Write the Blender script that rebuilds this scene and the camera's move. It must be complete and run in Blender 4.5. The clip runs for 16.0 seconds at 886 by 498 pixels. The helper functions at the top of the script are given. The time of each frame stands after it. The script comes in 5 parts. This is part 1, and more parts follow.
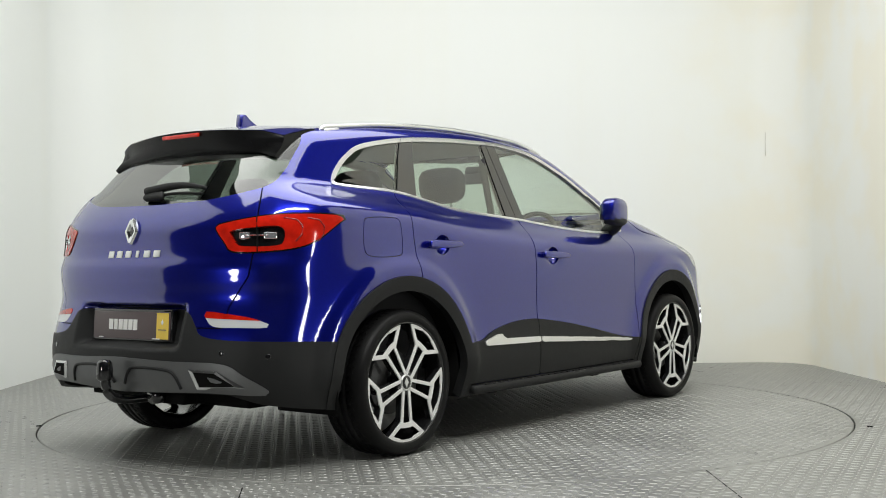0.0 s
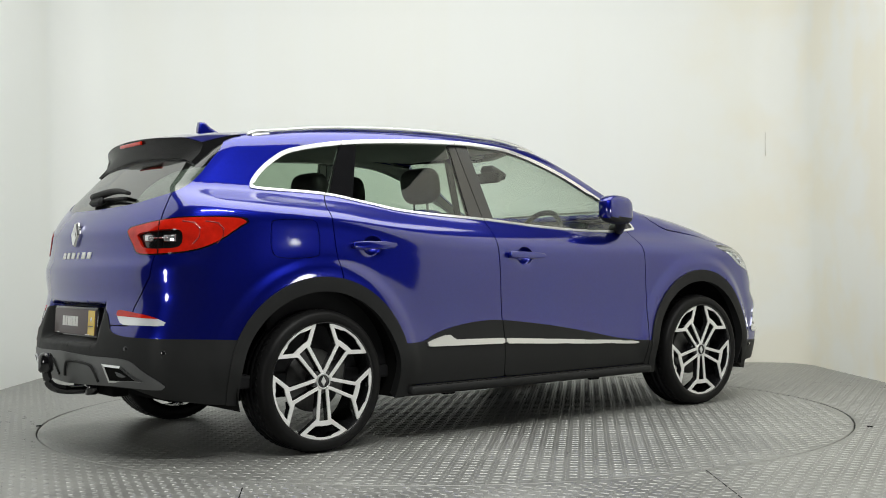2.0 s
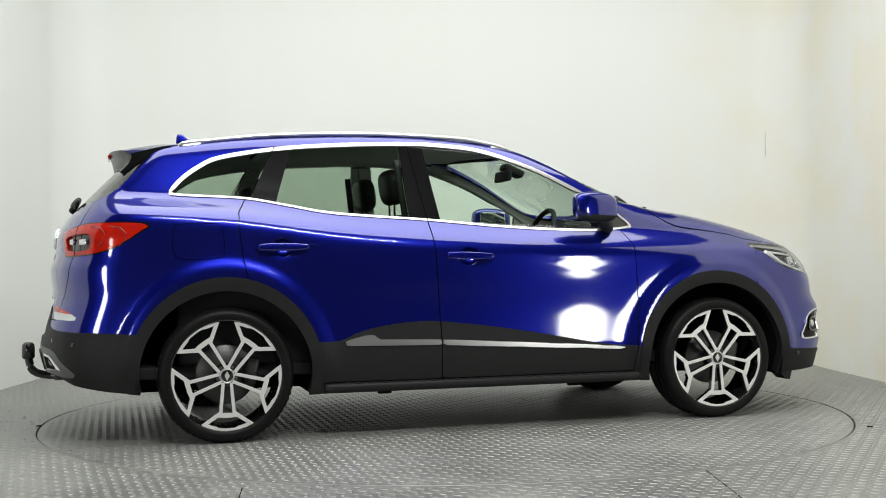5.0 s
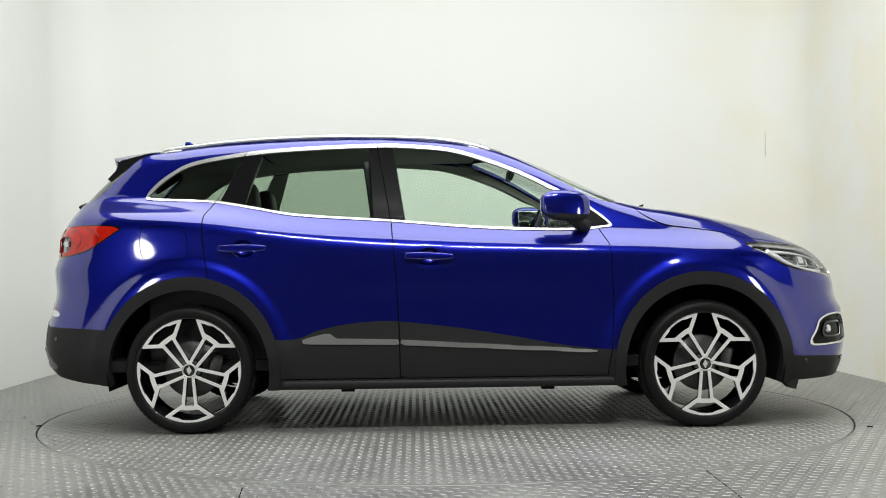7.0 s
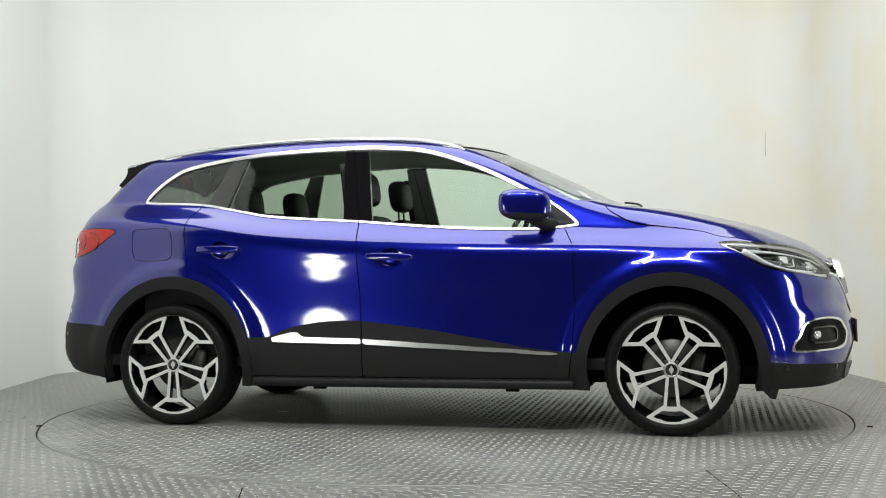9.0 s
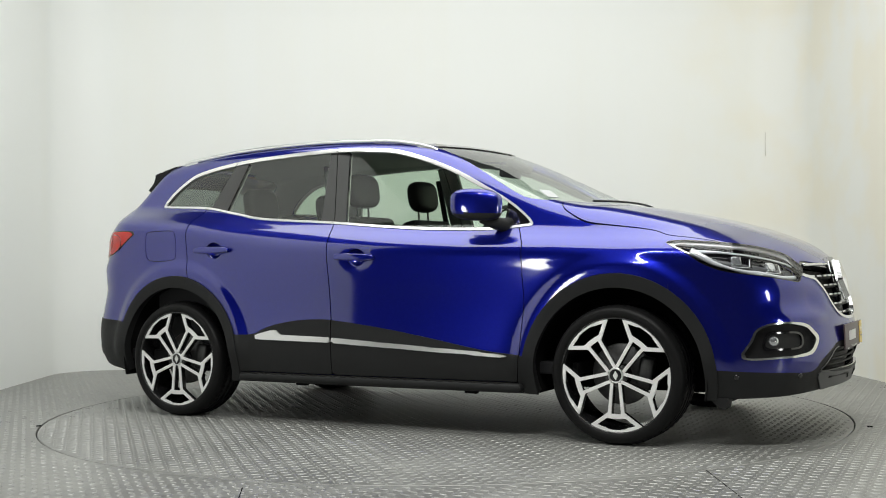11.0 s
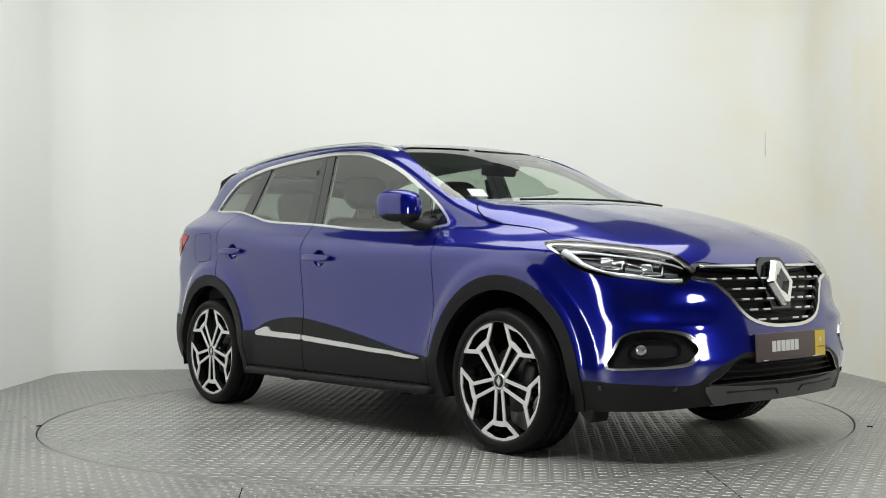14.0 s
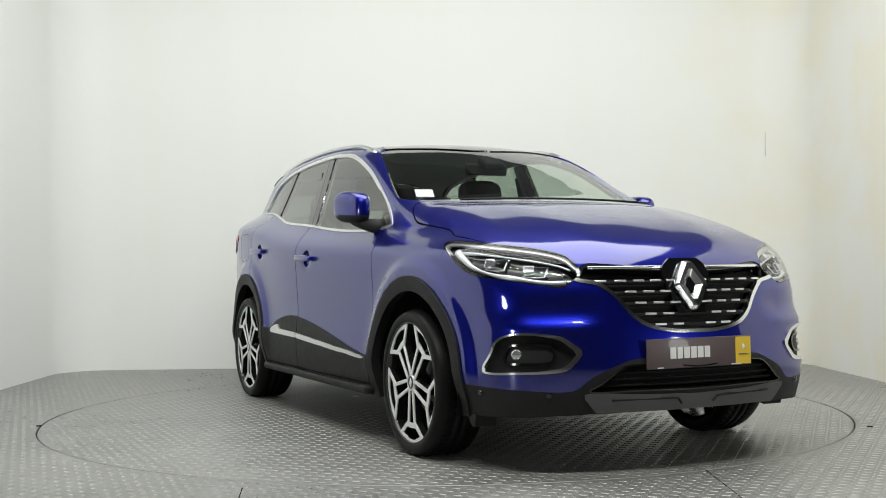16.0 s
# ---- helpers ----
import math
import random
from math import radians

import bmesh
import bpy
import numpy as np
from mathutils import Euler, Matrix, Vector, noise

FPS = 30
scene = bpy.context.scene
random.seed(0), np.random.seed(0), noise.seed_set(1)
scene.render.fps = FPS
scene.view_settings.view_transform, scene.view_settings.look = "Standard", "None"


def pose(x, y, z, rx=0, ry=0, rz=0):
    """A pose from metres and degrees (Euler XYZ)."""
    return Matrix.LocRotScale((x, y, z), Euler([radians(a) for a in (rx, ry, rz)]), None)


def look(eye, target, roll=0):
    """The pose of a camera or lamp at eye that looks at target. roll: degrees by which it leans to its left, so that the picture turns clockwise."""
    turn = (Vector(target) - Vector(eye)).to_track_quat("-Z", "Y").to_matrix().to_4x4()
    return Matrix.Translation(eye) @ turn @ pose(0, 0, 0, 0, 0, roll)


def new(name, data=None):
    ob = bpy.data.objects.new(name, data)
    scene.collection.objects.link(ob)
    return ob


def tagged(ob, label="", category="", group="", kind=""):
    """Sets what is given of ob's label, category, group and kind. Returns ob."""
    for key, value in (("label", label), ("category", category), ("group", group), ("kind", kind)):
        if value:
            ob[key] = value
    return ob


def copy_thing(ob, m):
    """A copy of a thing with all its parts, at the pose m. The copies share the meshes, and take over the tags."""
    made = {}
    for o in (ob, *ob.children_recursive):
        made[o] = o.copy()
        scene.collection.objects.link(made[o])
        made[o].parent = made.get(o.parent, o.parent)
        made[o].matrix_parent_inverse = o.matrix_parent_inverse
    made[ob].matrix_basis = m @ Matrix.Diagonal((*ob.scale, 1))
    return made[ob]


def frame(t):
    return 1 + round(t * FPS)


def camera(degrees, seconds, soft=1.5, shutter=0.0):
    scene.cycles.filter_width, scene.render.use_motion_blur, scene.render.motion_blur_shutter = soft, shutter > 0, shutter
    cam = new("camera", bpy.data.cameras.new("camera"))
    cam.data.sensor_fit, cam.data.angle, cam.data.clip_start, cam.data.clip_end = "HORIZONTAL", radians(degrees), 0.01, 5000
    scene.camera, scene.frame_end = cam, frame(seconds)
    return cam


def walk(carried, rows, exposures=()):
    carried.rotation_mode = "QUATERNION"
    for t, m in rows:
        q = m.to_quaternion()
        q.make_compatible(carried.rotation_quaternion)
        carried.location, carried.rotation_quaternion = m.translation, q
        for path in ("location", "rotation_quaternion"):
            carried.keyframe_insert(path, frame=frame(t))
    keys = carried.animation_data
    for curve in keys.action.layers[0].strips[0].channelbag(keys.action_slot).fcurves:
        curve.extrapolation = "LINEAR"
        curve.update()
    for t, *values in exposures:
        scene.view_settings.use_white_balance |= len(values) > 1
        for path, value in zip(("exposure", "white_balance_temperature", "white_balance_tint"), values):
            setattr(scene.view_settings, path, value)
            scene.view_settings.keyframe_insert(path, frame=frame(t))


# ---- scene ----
cam = camera(42.44, 16.0, soft=1.0)
EYE = (0.0, -6.651, 0.854)
AIM = look(EYE, (-0.0029, 0.0, 0.942), -0.65)
walk(cam, [(0.0, AIM), (16.0, AIM)],
     [(0.0, .02), (3.0, -.07), (4.2, -.05), (7.0, .06), (9.0, 0.0), (12.5, -.05), (16.0, -.03)])

# ---- light: a white photo bay under large ceiling softboxes, the hall behind the camera is dim ----
world = bpy.data.worlds.new("world")
scene.world = world
world.use_nodes = True
world.node_tree.nodes["Background"].inputs[0].default_value = (0.9, 0.95, 1.0, 1)
world.node_tree.nodes["Background"].inputs[1].default_value = 0.05


def area_lamp(name, at, aim, size, power, colour=(1, 1, 1), shape="RECTANGLE"):
    lamp = bpy.data.lights.new(name, "AREA")
    lamp.shape, lamp.size, lamp.size_y, lamp.energy, lamp.color = shape, size[0], size[1], power, colour
    ob = new(name, lamp)
    ob.matrix_world = look(at, aim)
    return tagged(ob, "white studio softbox that lights the photo bay", "studio light")


area_lamp("studio_softbox", (0, -0.72, 4.8), (0, -0.72, 0), (6.2, 3.6), 243, (.99, 1, .96))
area_lamp("studio_softbox", (-2.95, -4.25, .80), (1.2, 1.2, .9), (.46, .80), 14, (.99, 1, .96), "ELLIPSE")
area_lamp("studio_softbox", (3.50, -3.75, .80), (-1.2, 1.2, .9), (.44, .80), 13, (.99, 1, .96), "ELLIPSE")
area_lamp("strip_light", (0.2, -3.6, 3.4), (0.2, 0.0, .6), (2.9, 0.035), 104, (.99, 1, .96))

# ---- materials ----
def material(name, colour, rough=.5, metal=0.0, coat=0.0, grain=0.0, scale=40.0, bump=0.0, spec=.5, vary=0.0):
    m = bpy.data.materials.new(name)
    m.use_nodes = True
    nt = m.node_tree
    b = nt.nodes["Principled BSDF"]
    b.inputs["Base Color"].default_value = (*colour, 1)
    b.inputs["Roughness"].default_value, b.inputs["Metallic"].default_value = rough, metal
    b.inputs["Coat Weight"].default_value, b.inputs["Coat Roughness"].default_value = coat, .035
    b.inputs["Coat IOR"].default_value = 1.62
    b.inputs["Specular IOR Level"].default_value = spec
    if grain or bump or vary:
        tc = nt.nodes.new("ShaderNodeTexCoord")
        n1 = nt.nodes.new("ShaderNodeTexNoise")
        n1.inputs["Scale"].default_value, n1.inputs["Detail"].default_value = scale, 6
        n2 = nt.nodes.new("ShaderNodeTexNoise")
        n2.inputs["Scale"].default_value, n2.inputs["Detail"].default_value = scale / 14, 3
        nt.links.new(tc.outputs["Object"], n1.inputs["Vector"])
        nt.links.new(tc.outputs["Object"], n2.inputs["Vector"])
        add = nt.nodes.new("ShaderNodeMath"); add.operation = "ADD"
        nt.links.new(n1.outputs[0], add.inputs[0]); nt.links.new(n2.outputs[0], add.inputs[1])
        if grain:
            r = nt.nodes.new("ShaderNodeMapRange")
            r.inputs[1].default_value, r.inputs[2].default_value = .6, 1.4
            r.inputs[3].default_value, r.inputs[4].default_value = 1 - grain, 1 + grain
            mul = nt.nodes.new("ShaderNodeVectorMath"); mul.operation = "SCALE"
            mul.inputs[0].default_value = colour
            nt.links.new(add.outputs[0], r.inputs[0]); nt.links.new(r.outputs[0], mul.inputs["Scale"])
            nt.links.new(mul.outputs[0], b.inputs["Base Color"])
        if vary:
            r2 = nt.nodes.new("ShaderNodeMapRange")
            r2.inputs[1].default_value, r2.inputs[2].default_value = .6, 1.4
            r2.inputs[3].default_value, r2.inputs[4].default_value = max(0, rough - vary), rough + vary
            nt.links.new(add.outputs[0], r2.inputs[0]); nt.links.new(r2.outputs[0], b.inputs["Roughness"])
        if bump:
            bp = nt.nodes.new("ShaderNodeBump")
            bp.inputs["Strength"].default_value, bp.inputs["Distance"].default_value = bump, .002
            nt.links.new(n1.outputs[0], bp.inputs["Height"]); nt.links.new(bp.outputs[0], b.inputs["Normal"])
    return m


def glass_material(name, tint, gloss_rough=.0, edge=2.5):
    """A thin pane: tinted see-through with a Fresnel reflection."""
    m = bpy.data.materials.new(name)
    m.use_nodes = True
    nt = m.node_tree
    nt.nodes.remove(nt.nodes["Principled BSDF"])
    tr, gl = nt.nodes.new("ShaderNodeBsdfTransparent"), nt.nodes.new("ShaderNodeBsdfGlossy")
    tr.inputs[0].default_value = (*tint, 1)
    gl.inputs["Roughness"].default_value = gloss_rough
    lw, mix = nt.nodes.new("ShaderNodeLayerWeight"), nt.nodes.new("ShaderNodeMixShader")
    pw, ma = nt.nodes.new("ShaderNodeMath"), nt.nodes.new("ShaderNodeMath")
    pw.operation, ma.operation = "POWER", "MULTIPLY_ADD"
    lw.inputs[0].default_value, pw.inputs[1].default_value, ma.inputs[1].default_value, ma.inputs[2].default_value = .5, edge, .88, .05
    nt.links.new(lw.outputs["Facing"], pw.inputs[0]); nt.links.new(pw.outputs[0], ma.inputs[0])
    nt.links.new(ma.outputs[0], mix.inputs[0]); nt.links.new(tr.outputs[0], mix.inputs[1]); nt.links.new(gl.outputs[0], mix.inputs[2])
    nt.links.new(mix.outputs[0], nt.nodes["Material Output"].inputs[0])
    return m


PAINT = material("blue_metallic_paint", (.0055, .010, .24), .33, .82, 1.0, grain=.08, scale=900, spec=0.0)
PAINT.node_tree.nodes["Principled BSDF"].inputs["Coat IOR"].default_value = 1.86
PAINT.node_tree.nodes["Principled BSDF"].inputs["Coat Roughness"].default_value = .06
BLACK_PLASTIC = material("grained_black_plastic", (.016, .0164, .0168), .5, grain=.12, scale=300, bump=.25, vary=.08, spec=.22)
GLOSS_BLACK = material("gloss_black", (.006, .006, .007), .12, coat=.6)
SPOILER_BLACK = material("smooth_black_plastic", (.006, .006, .0065), .26, spec=.2)
DARK = material("shadow_black", (.006, .006, .006), .9, spec=.1)
CHROME = material("polished_chrome", (.86, .87, .88), .15, 1.0)
BRIGHT_TRIM = material("bright_satin_trim", (.90, .90, .89), .30, 1.0)
SATIN = material("satin_silver", (.80, .81, .81), .32, 1.0, grain=.05, scale=200)
SKID = material("grey_skid_plate", (.12, .122, .125), .42, .5, grain=.06, scale=300)
RUBBER = material("tyre_rubber", (.008, .008, .0083), .46, grain=.25, scale=80, bump=.2, vary=.1, spec=.15)
ALLOY = material("machined_alloy", (.90, .90, .89), .34, .40, grain=.04, scale=400)
ALLOY_BLACK = material("gloss_black_alloy", (.012, .012, .013), .25, coat=.4)
IRON = material("brake_iron", (.09, .09, .09), .42, .8, grain=.2, scale=100)
GLASS = glass_material("clear_window_glass", (.855, .945, .865))
DARK_GLASS = glass_material("tinted_window_glass", (.60, .69, .60))
LENS = glass_material("clear_lamp_lens", (.93, .94, .95), edge=4.5)
DEEP_RED = material("deep_red_rib", (.22, .01, .01), .25, coat=.8)
RED_LENS = material("red_lamp_lens", (.72, .018, .007), .12, spec=.3, coat=.45, grain=.35, scale=26)
RED_LENS.node_tree.nodes["Principled BSDF"].inputs["Transmission Weight"].default_value = .25
TRIM_GREY = material("grey_cloth_headlining", (.58, .58, .56), .9, grain=.1, scale=300)
TRIM_DARK = material("dark_interior_trim", (.018, .018, .02), .7, grain=.15, scale=200, spec=.25)
SEAT = material("black_seat_leather", (.022, .021, .022), .48, grain=.2, scale=120, bump=.3, spec=.3)


def wall_material():
    """White emulsion with faint roller patches and yellowed vertical runs."""
    m = material("white_painted_wall", (.83, .85, .80), .48, spec=.35)
    nt = m.node_tree
    b = nt.nodes["Principled BSDF"]
    tc, mp = nt.nodes.new("ShaderNodeTexCoord"), nt.nodes.new("ShaderNodeMapping")
    mp.inputs["Scale"].default_value = (2.2, 2.2, .12)
    runs, blot = nt.nodes.new("ShaderNodeTexNoise"), nt.nodes.new("ShaderNodeTexNoise")
    runs.inputs["Scale"].default_value, runs.inputs["Detail"].default_value = 1.0, 5
    blot.inputs["Scale"].default_value, blot.inputs["Detail"].default_value = 1.3, 4
    nt.links.new(tc.outputs["Object"], mp.inputs[0]); nt.links.new(mp.outputs[0], runs.inputs["Vector"]); nt.links.new(tc.outputs["Object"], blot.inputs["Vector"])
    r1, r2 = nt.nodes.new("ShaderNodeMapRange"), nt.nodes.new("ShaderNodeMapRange")
    for r, lo, hi, top in ((r1, .50, .75, .5), (r2, .35, .7, .35)):
        r.inputs[1].default_value, r.inputs[2].default_value, r.inputs[3].default_value, r.inputs[4].default_value = lo, hi, 0, top
    nt.links.new(runs.outputs[0], r1.inputs[0]); nt.links.new(blot.outputs[0], r2.inputs[0])
    mix1, mix2 = nt.nodes.new("ShaderNodeMix"), nt.nodes.new("ShaderNodeMix")
    mix1.data_type = mix2.data_type = "RGBA"
    mix1.inputs[6].default_value, mix1.inputs[7].default_value = (.885, .905, .885, 1), (.875, .875, .81, 1)
    mix2.inputs[7].default_value = (.90, .915, .90, 1)
    nt.links.new(r1.outputs[0], mix1.inputs[0]); nt.links.new(mix1.outputs[2], mix2.inputs[6]); nt.links.new(r2.outputs[0], mix2.inputs[0])
    # a yellowed, patchily touched-up stretch towards the east corner
    sep, side = nt.nodes.new("ShaderNodeSeparateXYZ"), nt.nodes.new("ShaderNodeMapRange")
    side.inputs[1].default_value, side.inputs[2].default_value = 1.6, 3.0
    patch, bound, mul = nt.nodes.new("ShaderNodeTexNoise"), nt.nodes.new("ShaderNodeMapRange"), nt.nodes.new("ShaderNodeMath")
    patch.inputs["Scale"].default_value, patch.inputs["Detail"].default_value = 1.9, 3
    bound.inputs[1].default_value, bound.inputs[2].default_value, bound.inputs[3].default_value, bound.inputs[4].default_value = .40, .60, .30, 1.0
    mul.operation = "MULTIPLY"
    mix3 = nt.nodes.new("ShaderNodeMix")
    mix3.data_type = "RGBA"
    mix3.inputs[7].default_value = (.895, .865, .755, 1)
    nt.links.new(tc.outputs["Object"], sep.inputs[0]); nt.links.new(sep.outputs[0], side.inputs[0]); nt.links.new(tc.outputs["Object"], patch.inputs["Vector"])
    nt.links.new(patch.outputs[0], bound.inputs[0]); nt.links.new(bound.outputs[0], mul.inputs[0]); nt.links.new(side.outputs[0], mul.inputs[1])
    nt.links.new(mul.outputs[0], mix3.inputs[0]); nt.links.new(mix2.outputs[2], mix3.inputs[6])
    nt.links.new(mix3.outputs[2], b.inputs["Base Color"])
    return m


WALL = wall_material()

MESH_BLACK = material("black_honeycomb_plastic", (.011, .011, .0115), .45, bump=.6, scale=220, spec=.12)
SKID_LIGHT = material("silver_grey_skid_plate", (.15, .153, .156), .38, .6, grain=.06, scale=300)
WHITE_LAMP = material("white_lamp_reflector", (.80, .82, .84), .25, .35)
CLEAR_SILVER = material("bright_lamp_optic", (.75, .77, .80), .08, .8, coat=1.0)
PLATE_DARK = material("maroon_show_plate", (.085, .058, .062), .40, coat=.15)
PLATE_WHITE = material("white_print", (.82, .82, .80), .4)
PLATE_YELLOW = material("yellow_print", (.80, .55, .03), .35, coat=.5)
MIRROR = material("mirror_glass", (.9, .9, .9), .02, 1.0)
HALL = material("dim_hall_wall", (.12, .12, .12), .8, grain=.1, scale=2)
PAPER = material("white_paper_sticker", (.80, .81, .82), .6)
# white sticker paper, its dimness behind the windscreen put into the colour
STICKER = material("dimmed_paper_sticker", (.52, .54, .55), .7)
BADGE_SILVER = material("brushed_badge_silver", (.80, .80, .79), .30, .55)
REAR_GLASS = glass_material("dark_rear_glass", (.27, .295, .28))

# ---- body shape: width, height and end curves of the car, in its own space (x forward, y left, z up) ----
def curve(pairs):
    """A smooth curve through (position, value) pairs."""
    a = np.array(sorted(pairs), float)
    x, y = a[:, 0], a[:, 1]
    h, d = np.diff(x), np.diff(y) / np.diff(x)
    m = np.concatenate([[d[0]], (d[:-1] * h[1:] + d[1:] * h[:-1]) / (h[:-1] + h[1:]), [d[-1]]])
    def at(v):
        v = np.clip(v, x[0], x[-1])
        i = np.clip(np.searchsorted(x, v) - 1, 0, len(h) - 1)
        s = (v - x[i]) / h[i]
        return (y[i] * (1 + 2 * s) * (1 - s) ** 2 + y[i + 1] * s * s * (3 - 2 * s)
                + h[i] * (m[i] * s * (1 - s) ** 2 - m[i + 1] * s * s * (1 - s)))
    return at


TOP = curve([(2.6, .45), (2.35, .70), (2.25, .79), (2.16, .865), (2.05, .925), (1.83, 1.015), (1.56, 1.088), (1.30, 1.138), (1.15, 1.158), (1.03, 1.19), (.89, 1.255),
             (.726, 1.335), (.559, 1.413), (.326, 1.500), (.127, 1.536), (-.1, 1.552), (-.5, 1.559), (-.9, 1.553), (-1.33, 1.534), (-1.6, 1.51), (-1.84, 1.47), (-2.2, 1.40)])
CROWN = curve([(2.3, .10), (1.95, .06), (1.6, .045), (1.05, .03), (.6, .08), (.2, .09), (-.5, .07), (-1.2, .11), (-1.6, .17), (-2.2, .2)])
NOSE = curve([(.15, 2.17), (.25, 2.216), (.33, 2.24), (.435, 2.257), (.5, 2.25), (.565, 2.24), (.65, 2.222), (.75, 2.195), (.86, 2.16), (1.0, 2.08), (1.2, 1.9), (1.7, 1.5)])
TAIL = curve([(.15, 2.0), (.25, 2.13), (.33, 2.19), (.45, 2.215), (.55, 2.205), (.64, 2.18), (.72, 2.162), (.80, 2.168), (.855, 2.168), (.905, 2.150), (.96, 2.141), (1.02, 2.134), (1.07, 2.11), (1.14, 2.06), (1.25, 1.955), (1.34, 1.865), (1.42, 1.785), (1.5, 1.71), (1.7, 1.5)])
SIDE = curve([(.1, .80), (.2, .845), (.3, .864), (.42, .873), (.5, .868), (.58, .8645), (.68, .8650), (.8, .8685), (.88, .870), (.95, .864), (1.01, .836), (1.05, .808), (1.085, .785), (1.12, .7705), (1.2, .7405), (1.35, .6855), (1.484, .637), (1.7, .559)])
BELT = curve([(2.4, 1.0), (1.5, 1.0), (.8, 1.03), (.3, 1.048), (-.28, 1.077), (-.85, 1.128), (-1.2, 1.178), (-1.58, 1.21), (-2.3, 1.23)])
TAPER_LOW = curve([(2.4, .14), (2.0, .085), (1.6, .022), (1.3, .012), (.9, 0), (-1.2, 0), (-1.65, .03), (-2.0, .09), (-2.3, .15)])
TAPER_HIGH = curve([(2.4, .14), (2.0, .10), (1.6, .04), (1.3, .02), (.87, .012), (.3, 0), (-.4, 0), (-1.2, .062), (-1.58, .115), (-1.9, .17), (-2.3, .24)])
WHEEL_X, WHEEL_Z, WHEEL_R = 1.323, .3255, .328


def ramp(a, b, v):
    s = np.clip((v - a) / (b - a), 0, 1)
    return s * s * (3 - 2 * s)


def smooth_max(a, b, k):
    h = np.clip(k - np.abs(a - b), 0, None) / k
    return np.maximum(a, b) + h * h * k * .25


def body_field(x, y, z):
    """Negative inside the car's outer skin."""
    y = np.abs(y)
    high = ramp(.72, 1.05, z)
    zz = z - (BELT(x) - 1.077) * high
    up = ramp(.96, 1.09, zz)
    wide = SIDE(zz) - TAPER_LOW(x) * (1 - up) - TAPER_HIGH(x) * up
    for c in (-WHEEL_X, WHEEL_X):
        r = np.hypot(x - c, (z - .33) * .95)
        wide = wide + .012 * (1 - ramp(.485, .55, r)) * ramp(.25, .42, z)
        wide = wide + .015 * np.exp(-((r - .45) / .088) ** 2) * ramp(.2, .4, z)
    wide = wide - .0025 * np.exp(-((x + .0) / .75) ** 4) * np.exp(-((z - .63) / .11) ** 2)
    side = y - wide
    top = z - (TOP(x + .22 * y * y) - CROWN(x) * y * y)
    # two soft ridges on the bonnet
    top = top - .007 * np.exp(-((y - .40 - .10 * (1.2 - x)) / .13) ** 2) * ramp(1.15, 1.4, x)
    for hx, hz in ((-1.04, .935), (-.09, .885)):     # finger bowls behind the handles
        side = side + .013 * np.exp(-((x - hx) / .055) ** 2 - ((z - hz) / .036) ** 2)
    y2 = y * y
    front = x - (NOSE(z) - .27 * y2 - .36 * y2 ** 3)
    cheek = ramp(.36, .52, y) * (1 - ramp(.74, .84, y))
    front = front + cheek * (.013 * np.exp(-((z - .665) / .05) ** 2) - .009 * np.exp(-((z - .592) / .03) ** 2))     # hollow below the headlight, ridge above the fog lamp
    rear = -x - (TAIL(z) - .20 * y2 - .37 * y2 ** 3)
    rear = rear + .062 * (1 - ramp(.29, .37, y)) * ramp(.50, .535, z) * (1 - ramp(.675, .70, z))   # plate recess
    k = .06 + .06 * ramp(.9, 1.3, x)
    f = smooth_max(side, top * .9, k)
    f = smooth_max(f, front * .9, .10)
    f = smooth_max(f, rear * .9, .09)
    return smooth_max(f, .19 - z, .05)


def field_normal(p, e=.004):
    g = np.stack([body_field(*(p + d).T) - body_field(*(p - d).T) for d in np.eye(3) * e], 1)
    return g / (2 * e)


